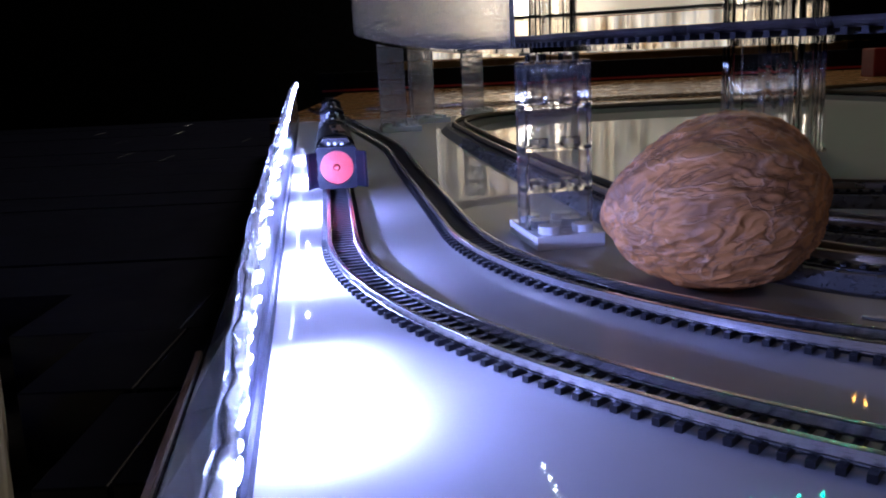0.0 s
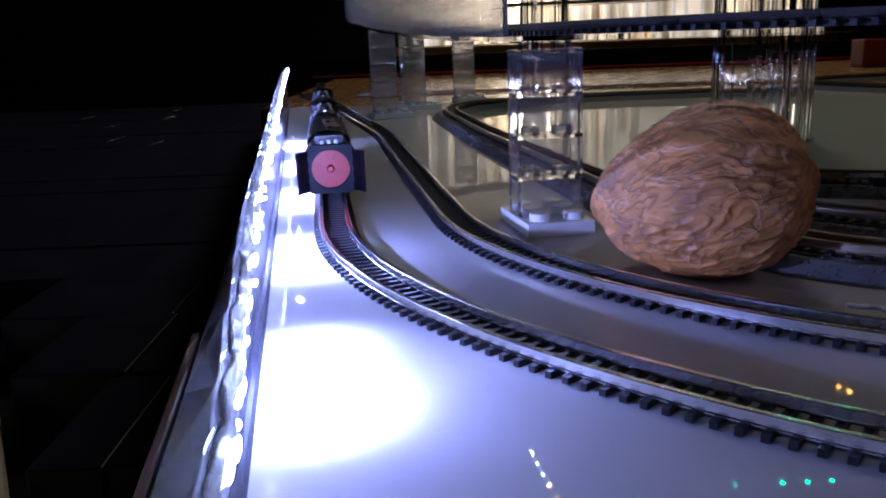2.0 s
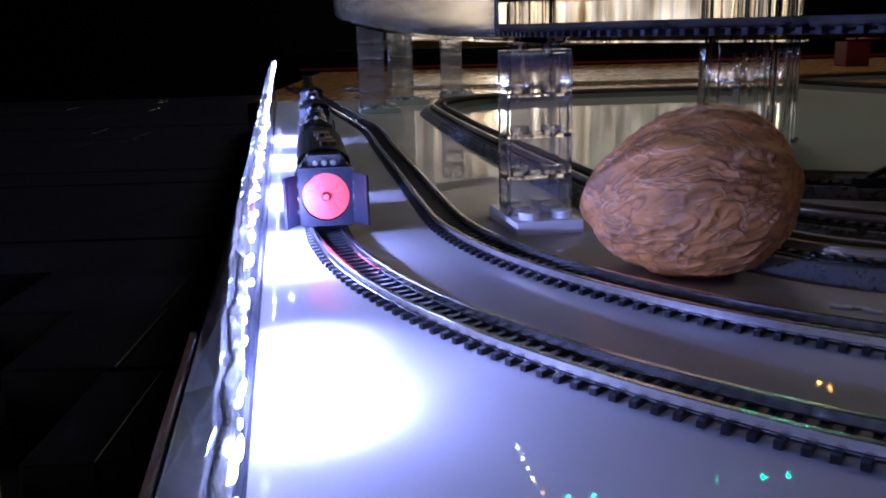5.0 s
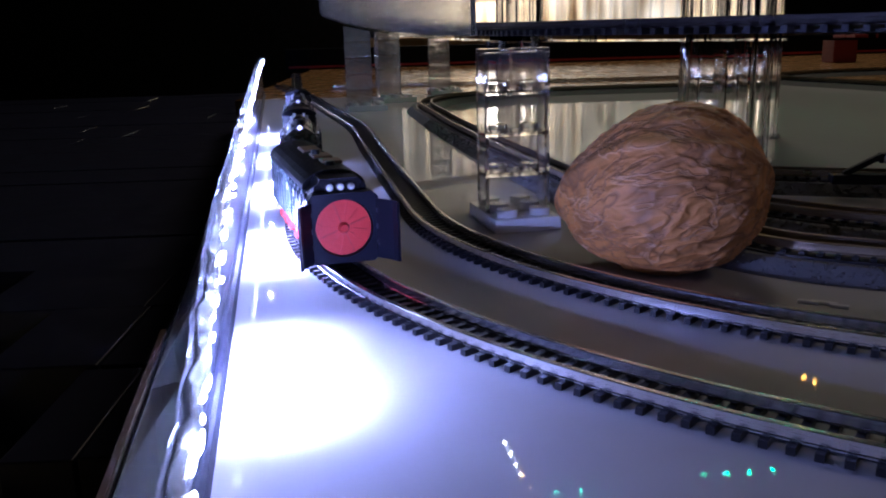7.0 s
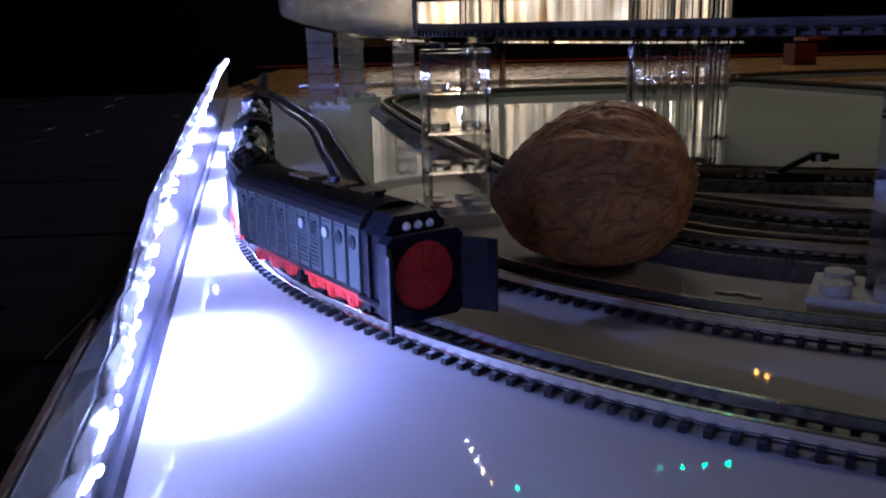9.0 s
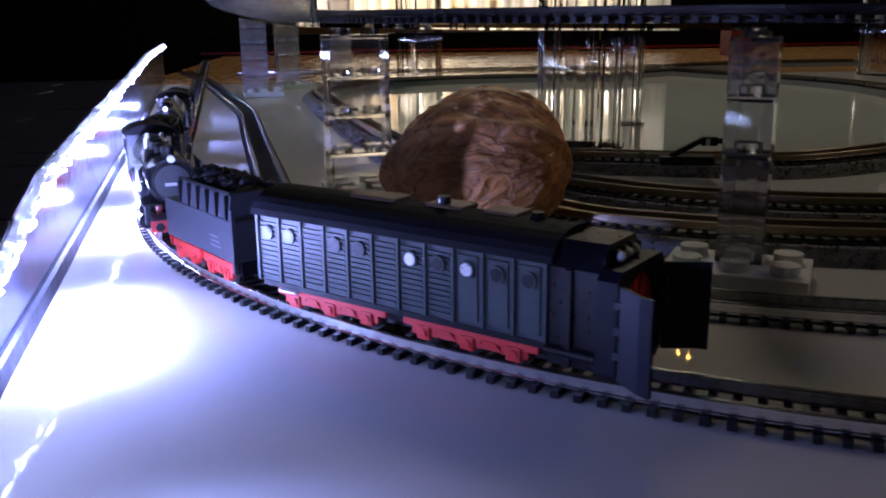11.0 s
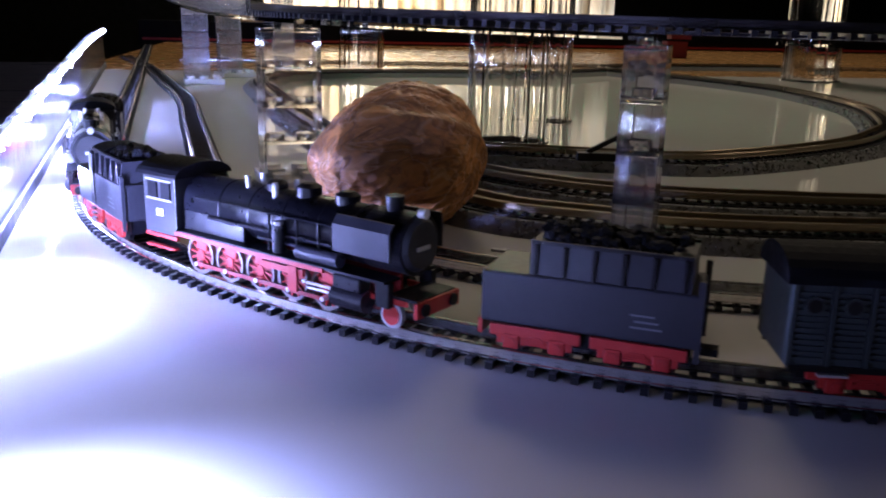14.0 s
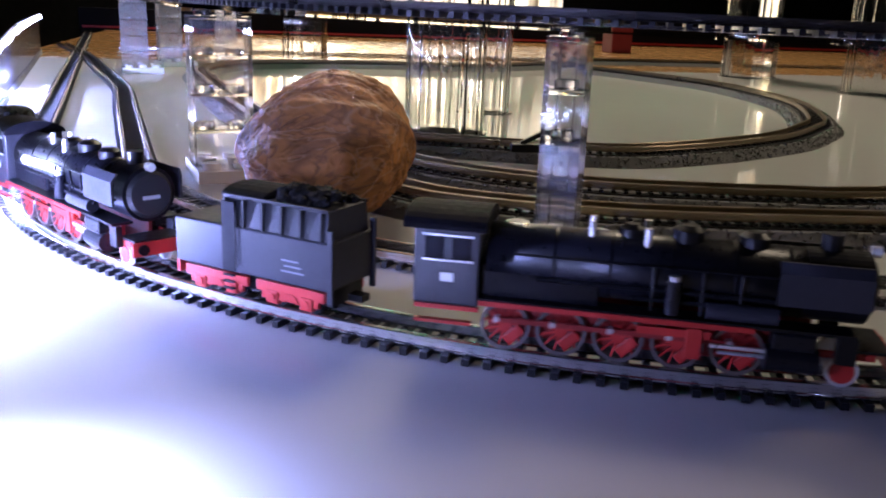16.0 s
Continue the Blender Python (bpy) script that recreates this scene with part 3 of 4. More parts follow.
def ramp():
    root = new("ramp")
    tagged(root, "clear acrylic ramp with black track on brick towers", "ramp")
    bm = bmesh.new()
    sweep(bm, deck_line, [(-1.2, -0.1), (1.2, -0.1), (1.2, 0.0), (-1.2, 0.0)])
    part("ramp_plate", bm, CLEAR_TUBE, root).visible_shadow = False
    bm = bmesh.new()
    sweep(bm, [p for p in deck_line if p.y > 20.6], [(1.08, 0.004), (1.2, 0.004), (1.2, 3.0), (1.08, 3.0)])
    part("side_fence", bm, BRUSHED, root, "clear upright acrylic side fence").visible_shadow = False


ramp()
track(deck_line, "black-sleepered model railway track on the raised ramp", z=0.004, rail=RAIL_DARK, near=lambda p: p.y < 50)


# ---- string of small coloured lights, high in the room ----
BULB_GREEN, BULB_WHITE, BULB_AMBER = glow("green_bulb", (0.05, 1.0, 0.35), 130), glow("white_bulb", (1.0, 0.97, 0.8), 150), glow("amber_bulb", (1.0, 0.45, 0.06), 50)


def light_string(spots, mat, label):
    root = new("light_string")
    tagged(root, label, "light string", "strings of small lights")
    spots = [(0.84 + (x - 0.84) * 0.31, 0.31 * y, (4.58 + z) * 0.31 - 4.58) for x, y, z in spots]
    bm = bmesh.new()
    sweep(bm, [Vector(p) + Vector((0, 0, 0.2)) for p in spots], [(-0.03, -0.03), (0.03, -0.03), (0.03, 0.03), (-0.03, 0.03)])
    part("cable", bm, BLACK, root)
    p = spots[0]
    part("hanger", cyl(bmesh.new(), p[0], p[1], p[2] + 0.16, 0.02, 189.8 - p[2], n=6), BLACK, root)
    for p in spots:
        bm = bmesh.new()
        bmesh.ops.create_icosphere(bm, subdivisions=2, radius=0.11)
        part("bulb", bm, mat, root, at=at(*p), smooth=True)


light_string([(15 + 1.0 * k, 149, 69.9 + 2.2 * k) for k in range(4)], BULB_WHITE, "string of tiny white bulbs hanging in the dark")
light_string([(18.3 + 1.4 * k, 148.8, 76.6 + 2.6 * k) for k in range(2)], BULB_AMBER, "two tiny amber bulbs hanging in the dark")
light_string([(24.5 + 4.5 * k, 148 - 0.9 * k, 80.1 - 0.8 * k) for k in range(4)] + [(50.1 + 3.6 * k, 141.6 - 1.4 * k, 74.2 - 0.9 * k) for k in range(5)], BULB_GREEN, "string of tiny green bulbs hanging in the dark")
light_string([(64.3, 135.8, 53.6), (65.9, 135.1, 54.3)], BULB_AMBER, "two tiny amber bulbs on a dark cable")


def point_lever():
    root = new("point_lever")
    root.matrix_basis = at(12.1, 22.65, 0.4, 0, 0, -12)
    tagged(root, "small black point lever beside the ballasted track", "point lever")
    part("base", box(bmesh.new(), -0.75, 0.75, -0.22, 0.22, 0, 0.25, 0.03), BLACK, root)
    bm = box(bmesh.new(), -0.5, 0.55, -0.1, 0.1, -0.07, 0.07, 0.02)
    part("arm", bm, BLACK, root, at=at(0, 0, 0.48, 0, -28))
    part("head", box(bmesh.new(), 0.4, 0.85, -0.14, 0.14, 0.55, 0.8, 0.03), BLACK, root)
    part("tip", box(bmesh.new(), 0.86, 1.12, -0.08, 0.08, 0.6, 0.76, 0.02), BLACK, root)
    part("tab", box(bmesh.new(), 0.5, 0.62, -0.15, -0.141, 0.55, 0.75), LEGO_WHITE, root, "pale tab")


point_lever()

def scrap():
    bm = bmesh.new()
    for x0, x1, y0, y1 in ((0, 0.34, 0, 0.09), (0.2, 0.62, 0.07, 0.15), (0.5, 0.8, -0.02, 0.06)):
        box(bm, x0, x1, y0, y1, 0, 0.05, 0.01)
    ob = part("metal_clip", bm, LEGO_WHITE)
    ob.matrix_basis = at(6.62, 14.15, 0.002, 0, 0, -34)
    tagged(ob, "small pale metal track clip lying on the table", "clip")


scrap()

# ---- train, built along +x, rails' top at z = 0.275 ----
WHEELS, RODS, DISCS = [], [], []


def bogie(root, x, long=1.0, axles=2, y=0.47):
    """A red bogie: two shaped side frames with axle boxes and springs, wheels between them."""
    for s in (-1, 1):
        bm = box(bmesh.new(), x - long / 2, x + long / 2, s * y - 0.035, s * y + 0.035, 0.52, 0.68, 0.015)
        for k in range(axles):
            ax = x + long * ((k + 0.5) / axles - 0.5)
            box(bm, ax - 0.11, ax + 0.11, s * y - 0.055, s * y + 0.055, 0.36, 0.56, 0.02)
            cyl(bm, ax, s * y - 0.075, 0.46, 0.06, 0.15, "y", 10)
            box(bm, ax - 0.2, ax - 0.12, s * y - 0.03, s * y + 0.03, 0.42, 0.54)
            box(bm, ax + 0.12, ax + 0.2, s * y - 0.03, s * y + 0.03, 0.42, 0.54)
        for k in range(axles - 1):
            mx = x + long * ((k + 1.0) / axles - 0.5)
            for u in range(4):
                box(bm, mx - 0.17 + 0.025 * u, mx + 0.17 - 0.025 * u, s * y - 0.05, s * y + 0.05, 0.44 + 0.03 * u, 0.465 + 0.03 * u)
        part("bogie_frame", bm, RED, root, "red bogie side frame")
    for k in range(axles):
        ax = x + long * ((k + 0.5) / axles - 0.5)
        bm = cyl(bmesh.new(), ax, -0.36, 0.465, 0.19, 0.08, "y", 20)
        cyl(bm, ax, 0.28, 0.465, 0.19, 0.08, "y", 20)
        cyl(bm, ax, -0.3, 0.465, 0.04, 0.6, "y", 8)
        part("wheelset", bm, BLACK, root)


def roof_mesh(x0, x1, w, z0, rise, n=12):
    bm = bmesh.new()
    prof = [(w * math.cos(math.pi * k / n), z0 + rise * math.sin(math.pi * k / n)) for k in range(n + 1)]
    sweep(bm, [Vector((x0, 0, 0)), Vector((x1, 0, 0))], prof)
    return bm


def plough():
    root = new("snow_plough")
    tagged(root, "dark grey-green rotary snow plough wagon with red blade wheel", "snow plough")
    body = part("body", box(bmesh.new(), -5.9, -0.95, -0.56, 0.56, 0.72, 1.74, 0.03), GREYGREEN, root)
    panels = 11
    w = 4.9 / panels
    for s in (-1, 1):
        for k in range(panels + 1):
            x = -5.87 + w * k
            part("pilaster", box(bmesh.new(), x - 0.025, x + 0.025, s * 0.585 - 0.025, s * 0.585 + 0.025, 0.74, 1.73), GREYGREEN, body)
        for k in range(panels):
            x = -5.87 + w * k
            if k < 8:
                bm = bmesh.new()
                for u in range(12):
                    z = 0.8 + 0.073 * u
                    box(bm, x + 0.05, x + w - 0.05, s * 0.575 - 0.018, s * 0.575 + 0.018, z, z + 0.035)
                part("louvre", bm, GREYGREEN, body)
            else:
                part("door_panel", box(bmesh.new(), x + 0.07, x + w - 0.07, s * 0.57 - 0.015, s * 0.57 + 0.015, 0.8, 1.66, 0.01), GREYGREEN, body)
            if k in (0, 1, 3, 4, 6, 7, 9, 10) or k == 8:
                bm = cyl(bmesh.new(), x + w / 2, s * 0.585 - 0.035, 1.48, 0.115, 0.07, "y", 20)
                win = part("window", bm, GREYGREEN, body)
                # Panes 6 and 8 are silver: the LEDs' reflection put into their colour.
                part("pane", cyl(bmesh.new(), x + w / 2, s * 0.588 - 0.037, 1.48, 0.085, 0.074, "y", 18), BLACK if k not in (6, 8) else SILVER, win)
        part("solebar", box(bmesh.new(), -5.85, -0.95, s * 0.52 - 0.03, s * 0.52 + 0.03, 0.64, 0.72), BLACK, root)
        part("step", box(bmesh.new(), -5.5, -5.15, s * 0.56 - 0.04, s * 0.56 + 0.04, 0.6, 0.63), SILVER, root)
    part("underframe", box(bmesh.new(), -5.7, -0.9, -0.4, 0.4, 0.5, 0.72), BLACK, root)
    roof = part("roof", roof_mesh(-5.98, -0.88, 0.62, 1.73, 0.36), ROOF, root, smooth=False)
    for x0, x1, y in ((-4.4, -3.6, 0.05), (-3.1, -2.5, 0.1), (-2.2, -1.7, 0.15)):
        part("roof_hatch", box(bmesh.new(), x0, x1, y - 0.2, y + 0.2, 2.06, 2.13, 0.02), HATCH, roof, "brownish roof hatch")
    part("chimney", cyl(bmesh.new(), -2.85, 0.0, 2.13, 0.09, 0.1, n=16), BLACK, roof)
    part("chimney_cap", cyl(bmesh.new(), -1.45, 0.05, 2.05, 0.12, 0.12, n=16, r2=0.08), BLACK, roof)
    bogie(root, -4.55, 2.1, 3)
    bogie(root, -2.15, 2.1, 3)
    # front: hood, shield with round opening, wings
    bm = bmesh.new()
    ring = [(0.56, 1.7), (0.36, 2.0), (-0.36, 2.0), (-0.56, 1.7), (-0.56, 0.5), (0.56, 0.5)]
    sweep(bm, [Vector((-0.95, 0, 0)), Vector((-0.28, 0, 0))], ring)
    hood = part("hood", bm, LOCO, root)
    for s in (-1, 1):
        part("hood_rib", box(bmesh.new(), -0.7, -0.62, s * 0.6 - 0.03, s * 0.6 + 0.03, 0.5, 1.7), BLACK, hood)
        part("side_pipe", cyl(bmesh.new(), -0.95, s * 0.6, 0.68, 0.06, 0.66, "x", 12), BLACK, hood)
        part("hood_port", cyl(bmesh.new(), -0.3, s * 0.42, 1.82, 0.075, 0.04, "x", 14), BLACK_MATT, hood)
    bm = bmesh.new()
    n = 36
    inner = [bm.verts.new((-0.02, 0.54 * math.cos(2 * math.pi * k / n), 1.1 + 0.54 * math.sin(2 * math.pi * k / n))) for k in range(n)]
    rim = []
    for k in range(n):
        c, q = math.cos(2 * math.pi * k / n), math.sin(2 * math.pi * k / n)
        f = min(0.66 / max(abs(c), 1e-6), 0.66 / max(abs(q), 1e-6), 0.86)
        rim.append(bm.verts.new((-0.02, f * c, 1.1 + f * q)))
    for k in range(n):
        bm.faces.new((inner[k], rim[k], rim[(k + 1) % n], inner[(k + 1) % n]))
    g = bmesh.ops.extrude_face_region(bm, geom=bm.faces[:])
    bmesh.ops.translate(bm, vec=(-0.26, 0, 0), verts=[v for v in g["geom"] if isinstance(v, bmesh.types.BMVert)])
    shield = part("shield", bm, WING, root, "black square shield round the blade wheel")
    for s in (-1, 1):
        bm = bmesh.new()
        sweep(bm, [Vector((0.0, s * 0.62, 0)), Vector((0.34, s * 0.85, 0)), Vector((0.5, s * 0.9, 0))],
              [(-0.025, 0.5), (0.025, 0.5), (0.025, 1.62), (-0.025, 1.62)])
        part("wing", bm, WING, root, "dark flared side wing")
        for z in (0.8, 1.1, 1.4):
            part("hinge", box(bmesh.new(), -0.06, 0.06, s * 0.64 - 0.035, s * 0.64 + 0.035, z - 0.05, z + 0.05, 0.01), TENDER, shield)
    for y in (-0.2, 0.0, 0.2):
        part("headlamp", cyl(bmesh.new(), -0.34, y, 1.84, 0.085, 0.12, "x", 18), BLACK, root)
        bm = bmesh.new()
        bmesh.ops.create_uvsphere(bm, u_segments=16, v_segments=10, radius=0.068)
        part("lamp_lens", bm, LENS, root, "white lamp lens", at=at(-0.22, y, 1.84), smooth=True)
    part("lamp_board", box(bmesh.new(), -0.36, -0.18, -0.36, 0.36, 1.72, 1.76, 0.01), BLACK, root)
    # blade wheel
    bm = cyl(bmesh.new(), -0.12, 0, 0, 0.52, 0.06, "x", 40)
    wheel = part("blade_wheel", bm, RED, root, "red blade wheel")
    for k in range(12):
        a = 2 * math.pi * k / 12
        b = box(bmesh.new(), -0.07, -0.045, -0.009, 0.009, 0.1, 0.5)
        bmesh.ops.rotate(b, cent=(0, 0, 0), matrix=Matrix.Rotation(0.1, 3, "Z"), verts=b.verts)
        bmesh.ops.rotate(b, cent=(0, 0, 0), matrix=Matrix.Rotation(a, 3, "X"), verts=b.verts)
        part("blade", b, RED if k % 3 else RED_DARK, wheel)
    part("hub", cyl(bmesh.new(), -0.06, 0, 0, 0.11, 0.1, "x", 20, r2=0.07), RED, wheel)
    DISCS.append(wheel)
    return root


def coal_tender(cabin):
    root = new("tender")
    long = 3.03 if cabin else 2.95
    label = "black cabin tender with coal and red bogies" if cabin else "black coal tender with ribbed coal box and red bogies"
    tagged(root, label, "tender")
    body = part("body", box(bmesh.new(), -long + 0.05, -0.12, -0.56, 0.56, 0.72, 1.42, 0.03), TENDER, root)
    up0, up1 = (-2.08, -0.2) if cabin else (-2.28, -0.25)
    bm = bmesh.new()
    prof = [(-0.52, 1.42), (0.52, 1.42), (0.46, 1.84), (-0.46, 1.84)]
    sweep(bm, [Vector((up0, 0, 0)), Vector((up1, 0, 0))], prof)
    part("coal_box", bm, TENDER, root)
    for s in (-1, 1):
        for k in range(6):
            x = up0 + 0.08 + (up1 - up0 - 0.16) * k / 5
            part("rib", box(bmesh.new(), x - 0.02, x + 0.02, s * 0.5 - 0.05, s * 0.5 + 0.03, 1.42, 1.82), BLACK, root)
        part("edge_rail", box(bmesh.new(), up0, up1, s * 0.47 - 0.02, s * 0.47 + 0.02, 1.82, 1.87), BLACK, root)
        part("end_post", box(bmesh.new(), -0.16, -0.08, s * 0.53 - 0.03, s * 0.53 + 0.03, 0.55, 1.6), TENDER, root)
        if cabin:
            # Flat black panel: the dark of the door recess is only coloured in.
            part("cabin_door", box(bmesh.new(), -2.04, -1.8, s * 0.55 - 0.02, s * 0.55 + 0.02, 0.74, 1.78), BLACK_MATT, root, "cabin door, its dark recess put in as a flat black panel")
            for u in range(4):
                part("rung", box(bmesh.new(), -2.02, -1.82, s * 0.57 - 0.03, s * 0.57 + 0.03, 0.36 + 0.1 * u, 0.385 + 0.1 * u), BLACK, root)
            part("handrail", cyl(bmesh.new(), -1.76, s * 0.585, 0.85, 0.014, 0.8, n=8), BLACK, root)
        for u, (a, b) in enumerate(((-0.95, -0.55), (-0.9, -0.6), (-0.95, -0.65))):
            part("lettering_bar", box(bmesh.new(), a, b, s * 0.564 - 0.002, s * 0.564 + 0.002, 0.9 + 0.08 * u, 0.925 + 0.08 * u), FADED, body, "small faded lettering bar")
    if cabin:
        part("cabin_roof", roof_mesh(-2.12, -1.35, 0.48, 1.84, 0.14, 8), ROOF, root)
    rng = random.Random(5)
    bm = bmesh.new()
    c0 = -1.33 if cabin else up0
    for k in range(150):
        x, y = rng.uniform(c0 + 0.1, up1 - 0.1), rng.uniform(-0.38, 0.38)
        r = rng.uniform(0.05, 0.1)
        top = 1.8 + 0.22 * (1 - (y / 0.45) ** 2) * rng.uniform(0.5, 1)
        g = bmesh.ops.create_icosphere(bm, subdivisions=1, radius=r)
        for v in g["verts"]:
            v.co = v.co * rng.uniform(0.7, 1.25) + Vector((x, y, top))
    tagged(part("coal", bm, COAL, root, "black coal load"), kind="stuff")
    part("underframe", box(bmesh.new(), -long + 0.15, -0.2, -0.38, 0.38, 0.45, 0.72), BLACK, root)
    bogie(root, -long * 0.745 + 0.02, 1.22, 2)
    bogie(root, -long * 0.29 + 0.02, 1.22, 2)
    part("end_beam", box(bmesh.new(), -long, -long + 0.06, -0.5, 0.5, 0.52, 0.72), RED, root)
    part("coupling", box(bmesh.new(), -0.12, 0.12, -0.1, 0.1, 0.5, 0.6), BLACK, root)
    return root


def driver(root, x, rad=0.33):
    bm = bmesh.new()
    for s in (-1, 1):
        n = 28
        for rr0, rr1, y0, y1 in ((rad, rad - 0.05, 0.29, 0.37),):
            loops = []
            for r, y in ((rr0, y0), (rr0, y1), (rr1, y1), (rr1, y0)):
                loops.append([bm.verts.new((r * math.cos(2 * math.pi * k / n), s * y, r * math.sin(2 * math.pi * k / n))) for k in range(n)])
            for a in range(4):
                for k in range(n):
                    bm.faces.new((loops[a][k], loops[a][(k + 1) % n], loops[(a + 1) % 4][(k + 1) % n], loops[(a + 1) % 4][k]))
    holder = part("wheelset", bm, TYRE, root, "driving wheelset with bright tyre")
    for s in (-1, 1):
        bm = bmesh.new()
        for k in range(12):
            b = box(bmesh.new(), 0.05, rad - 0.045, s * 0.33 - 0.02, s * 0.33 + 0.02, -0.016, 0.016)
            bmesh.ops.rotate(b, cent=(0, 0, 0), matrix=Matrix.Rotation(2 * math.pi * k / 12, 3, "Y"), verts=b.verts)
            tmp = bpy.data.meshes.new("tmp")
            b.to_mesh(tmp)
            b.free()
            bm.from_mesh(tmp)
            bpy.data.meshes.remove(tmp)
        cyl(bm, 0, s * 0.33 - 0.035, 0, 0.085, 0.07, "y", 16)
        part("spokes", bm, RED, holder, "red spoked wheel centre")
        bm = box(bmesh.new(), -0.25, -0.08, s * 0.34 - 0.03, s * 0.34 + 0.03, -0.15, 0.15, 0.03)
        part("balance_weight", bm, RED, holder)
        part("crank_pin", cyl(bmesh.new(), 0.15, s * 0.4 - 0.06, 0, 0.04, 0.12, "y", 12), SILVER, holder)
    part("axle", cyl(bmesh.new(), 0, -0.3, 0, 0.05, 0.6, "y", 10), BLACK, holder)
    WHEELS.append((holder, rad, x))


def locomotive():
    root = new("locomotive")
    tagged(root, "black steam locomotive with red wheels and smoke deflectors", "locomotive")
    boiler = part("boiler", cyl(bmesh.new(), -5.05, 0, 1.47, 0.44, 4.6, "x", 36), LOCO, root, smooth=False)
    for p in boiler.data.polygons:
        p.use_smooth = len(p.vertices) == 4
    for x in (-4.2, -3.5, -2.75, -2.0, -1.35):
        part("boiler_band", cyl(bmesh.new(), x, 0, 1.47, 0.447, 0.035, "x", 36), BLACK, boiler)
    box_ob = part("smokebox", cyl(bmesh.new(), -1.15, 0, 1.47, 0.455, 0.75, "x", 36), BLACK, root)
    door = part("smokebox_door", cyl(bmesh.new(), -0.4, 0, 1.47, 0.4, 0.07, "x", 32, r2=0.34), DOORGREY, box_ob, "dark grey smokebox door")
    part("number_bar", box(bmesh.new(), -0.335, -0.32, -0.15, 0.15, 1.4, 1.46), SILVER, door, "pale number bar")
    part("lamp", cyl(bmesh.new(), -0.4, 0, 1.93, 0.075, 0.12, "x", 14), LENS, root)
    part("chimney", cyl(bmesh.new(), -0.85, 0, 1.86, 0.12, 0.26, n=20, r2=0.14), BLACK, root)
    for x, r, h in ((-1.75, 0.19, 0.16), (-2.55, 0.2, 0.18), (-3.25, 0.17, 0.14)):
        bm = cyl(bmesh.new(), x, 0, 1.84, r, h, n=24)
        cyl(bm, x, 0, 1.84 + h, r, 0.06, n=24, r2=r * 0.55)
        part("dome", bm, BLACK, root)
    for y in (-0.16, 0.16):
        part("safety_valve", cyl(bmesh.new(), -3.75, y, 1.84, 0.045, 0.22, n=12), SILVER, root)
    part("whistle", cyl(bmesh.new(), -3.05, -0.24, 1.8, 0.05, 0.24, n=12), SILVER, root, "bright metal whistle")
    part("whistle", cyl(bmesh.new(), -3.05, 0.24, 1.8, 0.05, 0.24, n=12), SILVER, root, "bright metal whistle")
    for s in (-1, 1):
        # pipes and handrail along the boiler
        part("handrail", cyl(bmesh.new(), -4.7, s * 0.47, 1.62, 0.014, 4.0, "x", 8), LOCO, root)
        part("steam_pipe", cyl(bmesh.new(), -4.4, s * 0.46, 1.32, 0.035, 2.9, "x", 10), LOCO, root)
        part("steam_pipe", cyl(bmesh.new(), -3.2, s * 0.48, 1.2, 0.028, 1.8, "x", 10), LOCO, root)
        for x in (-2.95, -2.35, -1.9):
            part("boiler_pipe", cyl(bmesh.new(), x, s * 0.48, 1.05, 0.025, 0.55, n=8), LOCO, root)
        pump = part("air_pump", cyl(bmesh.new(), -2.7, s * 0.52, 1.06, 0.1, 0.42, n=16), LOCO, root)
        part("pump_cap", cyl(bmesh.new(), -2.7, s * 0.52, 1.48, 0.075, 0.06, n=14), SILVER, pump)
        part("air_tank", cyl(bmesh.new(), -2.3, s * 0.5, 1.14, 0.11, 0.85, "x", 18), TENDER, root)
        part("running_board", box(bmesh.new(), -5.1, -0.55, s * 0.42 - 0.18, s * 0.42 + 0.18, 0.98, 1.02), BLACK, root)
        part("valance", box(bmesh.new(), -5.1, -1.7, s * 0.6 - 0.02, s * 0.6 + 0.02, 0.93, 1.0, 0.005), RED, root, "red running board edge")
        part("frame", box(bmesh.new(), -5.0, -0.9, s * 0.24 - 0.03, s * 0.24 + 0.03, 0.45, 0.98), RED_DARK, root, "dark red locomotive frame")
        part("frame_bracket", box(bmesh.new(), -3.1, -2.2, s * 0.5 - 0.03, s * 0.5 + 0.03, 0.76, 0.86), RED, root)
        bm = cyl(bmesh.new(), -1.55, s * 0.5, 0.62, 0.16, 0.62, "x", 20)
        box(bm, -1.5, -0.98, s * 0.5 - 0.13, s * 0.5 + 0.13, 0.76, 0.98, 0.03)
        part("cylinder", bm, LOCO, root)
        part("piston_rod", cyl(bmesh.new(), -2.1, s * 0.52, 0.62, 0.025, 0.55, "x", 8), SILVER, root)
        part("slide_bar", box(bmesh.new(), -2.2, -1.55, s * 0.53 - 0.02, s * 0.53 + 0.02, 0.68, 0.72), SILVER, root)
        part("valve_gear", box(bmesh.new(), -2.5, -2.3, s * 0.54 - 0.02, s * 0.54 + 0.02, 0.5, 0.9, 0.01), RED, root)
        # deflectors
        bm = bmesh.new()
        sweep(bm, [Vector((-1.5, s * 0.6, 0)), Vector((-0.45, s * 0.6, 0))], [(-0.02, 1.32), (0.02, 1.32), (0.02, 1.72), (s * 0.06 - 0.02, 1.84), (s * 0.06 - 0.05, 1.84), (-0.02, 1.72)])
        part("smoke_deflector", bm, TENDER, root, "satin smoke deflector plate")
        for x in (-1.3, -0.65):
            part("deflector_stay", box(bmesh.new(), x - 0.02, x + 0.02, s * 0.53 - 0.07, s * 0.53 + 0.07, 1.38, 1.41), BLACK, root)
        part("front_step", box(bmesh.new(), -0.75, -0.5, s * 0.5 - 0.06, s * 0.5 + 0.06, 0.62, 0.98, 0.02), BLACK, root)
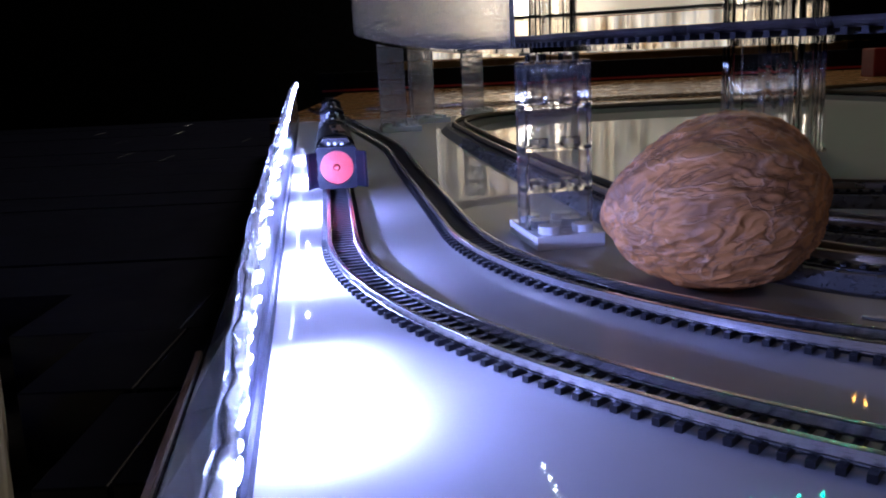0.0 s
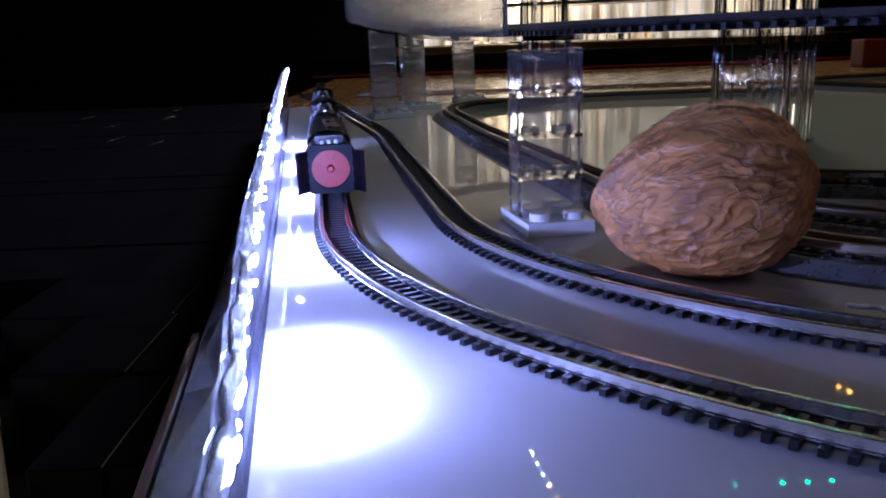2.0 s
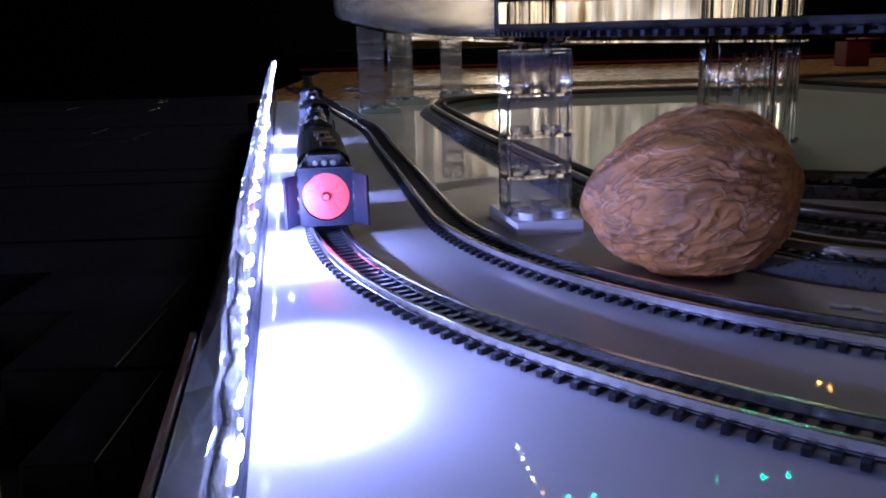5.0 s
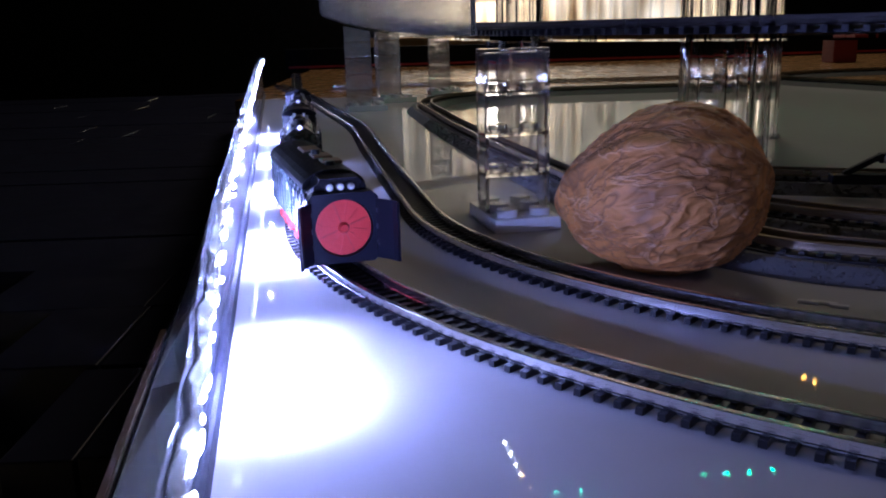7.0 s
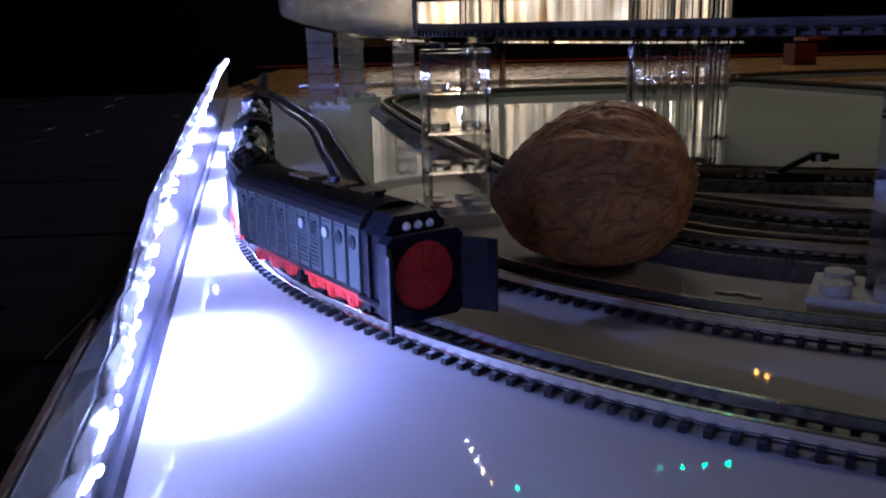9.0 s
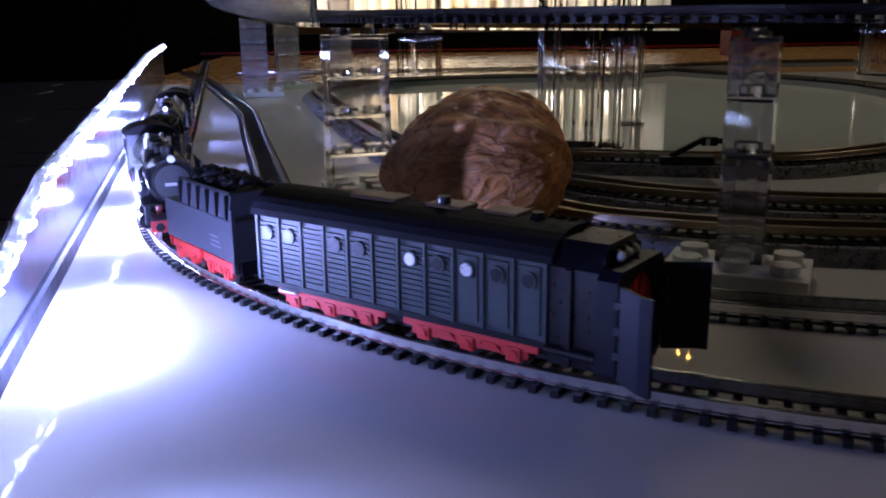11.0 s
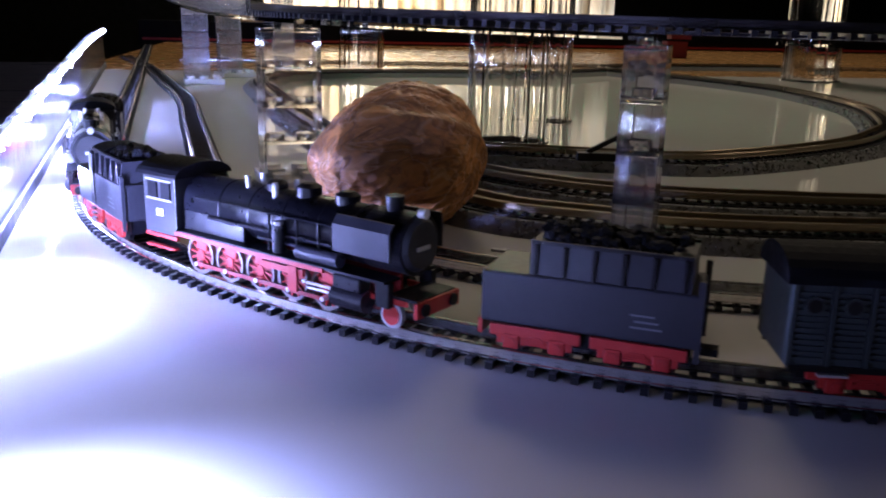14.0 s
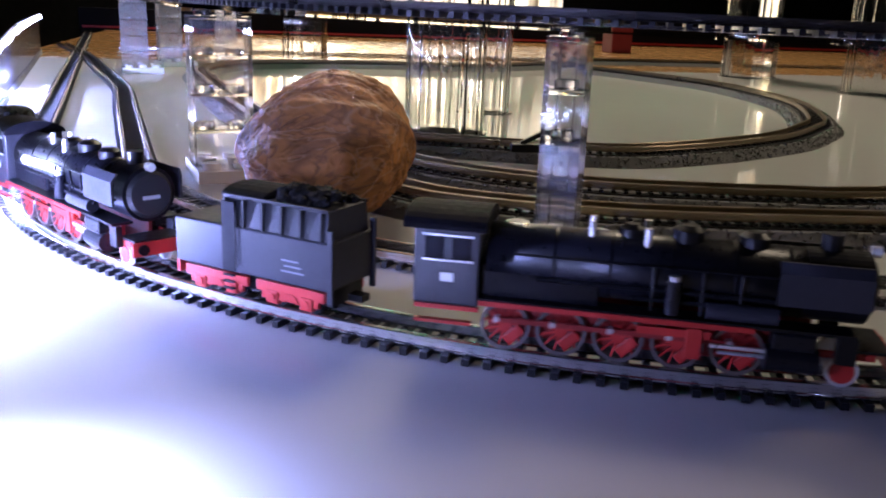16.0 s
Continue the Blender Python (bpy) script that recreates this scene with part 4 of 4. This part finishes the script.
        rod = part("coupling_rod", box(bmesh.new(), -0.02, 2.96, -0.02, 0.02, -0.035, 0.035, 0.01), RED_DARK, root, "dark red coupling rod")
        RODS.append((rod, 0.33, -4.79, 0.15, s * 0.43))
        part("buffer", cyl(bmesh.new(), -0.1, s * 0.33, 0.66, 0.09, 0.1, "x", 16), BLACK, root)
        # cab side details
        part("cab_window", box(bmesh.new(), -5.47, -5.23, s * 0.575 - 0.01, s * 0.575 + 0.01, 1.5, 1.78), BLACK_MATT, root, "dark cab side window")
        part("cab_window", box(bmesh.new(), -5.82, -5.58, s * 0.575 - 0.01, s * 0.575 + 0.01, 1.5, 1.78), BLACK_MATT, root, "dark cab side window")
        for z in (1.47, 1.8):
            part("window_frame", box(bmesh.new(), -5.86, -5.19, s * 0.585 - 0.01, s * 0.585 + 0.01, z, z + 0.025), SILVER, root)
        part("number_bar", box(bmesh.new(), -5.62, -5.44, s * 0.578 - 0.006, s * 0.578 + 0.006, 1.2, 1.32), LENS, root, "pale number bar")
        part("cab_step", box(bmesh.new(), -5.95, -5.2, s * 0.52 - 0.05, s * 0.52 + 0.05, 0.62, 0.66), RED, root)
        part("cab_step", box(bmesh.new(), -5.95, -5.1, s * 0.55 - 0.03, s * 0.55 + 0.03, 0.82, 0.88), RED, root)
        part("pilot_wheel", cyl(bmesh.new(), -0.6, s * 0.33 - 0.04, 0.475, 0.2, 0.08, "y", 24), SILVER, root, "small leading wheel with bright tyre")
        part("wheel_centre", cyl(bmesh.new(), -0.6, s * 0.345 - 0.04, 0.475, 0.15, 0.08, "y", 20), RED, root)
        part("pilot_frame", box(bmesh.new(), -0.95, -0.25, s * 0.42 - 0.02, s * 0.42 + 0.02, 0.66, 0.76, 0.02), RED, root)
    part("firebox", box(bmesh.new(), -5.12, -3.6, -0.42, 0.42, 0.95, 1.45, 0.03), LOCO, root)
    cab = part("cab", box(bmesh.new(), -5.97, -5.12, -0.56, 0.56, 0.88, 1.9, 0.02), CABGREY, root)
    part("cab_roof", roof_mesh(-6.12, -5.04, 0.6, 1.88, 0.24), ROOF, root)
    part("front_deck", box(bmesh.new(), -0.6, -0.08, -0.45, 0.45, 0.76, 0.8), BLACK, root)
    part("buffer_beam", box(bmesh.new(), -0.1, -0.04, -0.5, 0.5, 0.55, 0.78, 0.01), RED, root, "red buffer beam")
    for x in (-1.85, -2.58, -3.31, -4.04, -4.77):
        driver(root, x)
    return root


TRAIN = [(plough(), 10.62), (coal_tender(False), 4.02), (locomotive(), 0.4), (coal_tender(True), -6.59), (locomotive(), -10.35), (coal_tender(True), -17.34)]
RUN = [(0.0, -193.74), (1.5, -185.29), (3.5, -174.96), (5.2, -166.38), (7.0, -155.75), (8.0, -149.1), (9.0, -141.14), (10.2, -131.21), (11.3, -120.95), (12.5, -110.15), (13.5, -100.8), (14.5, -91.0), (16.0, -74.6)]


def run_at(t):
    """The angle of the plough's face at t, smoothly between the rows."""
    for i in range(len(RUN) - 1):
        (t0, p0), (t1, p1) = RUN[i], RUN[i + 1]
        if t <= t1:
            s0 = (p1 - RUN[max(i - 1, 0)][1]) / (t1 - RUN[max(i - 1, 0)][0])
            j = min(i + 2, len(RUN) - 1)
            s1 = (RUN[j][1] - p0) / (RUN[j][0] - t0)
            u, h = (t - t0) / (t1 - t0), t1 - t0
            return (2 * u ** 3 - 3 * u * u + 1) * p0 + (u ** 3 - 2 * u * u + u) * h * s0 + (3 * u * u - 2 * u ** 3) * p1 + (u ** 3 - u * u) * h * s1
    return RUN[-1][1]


LENGTH = {"snow_plough": 6.0, "tender": 3.0, "locomotive": 5.9}


def motions():
    for thing, lead in TRAIN:
        long = LENGTH[thing.name.split(".")[0]]
        rows = []
        for i in range(65):
            t = i * 0.25
            nose = run_at(t) + (lead - 10.62) / DEG
            front, back = line_at(nose - 0.22 * long / DEG)[0], line_at(nose - 0.78 * long / DEG)[0]
            d = (front - back).normalized()
            head = math.degrees(math.atan2(d.y, d.x))
            o = front + d * (0.22 * long)
            rows.append((t, at(o.x, o.y, 0, 0, 0, head)))
        walk(thing, rows)
    for wheel, radius, x in WHEELS:
        walk(wheel, [(i * 0.1, at(x, 0, radius + 0.275, 0, (run_at(i * 0.1) - run_at(0)) * DEG / radius * 180 / math.pi)) for i in range(161)])
    for rod, radius, x, throw, y in RODS:
        rows = []
        for i in range(161):
            a = (run_at(i * 0.1) - run_at(0)) * DEG / radius
            rows.append((i * 0.1, at(x + throw * math.cos(a), y, radius + 0.275 - throw * math.sin(a))))
        walk(rod, rows)
    for disc in DISCS:
        walk(disc, [(i * 0.2, at(-0.04, 0, 1.1, 70 * i)) for i in range(81)])

motions()
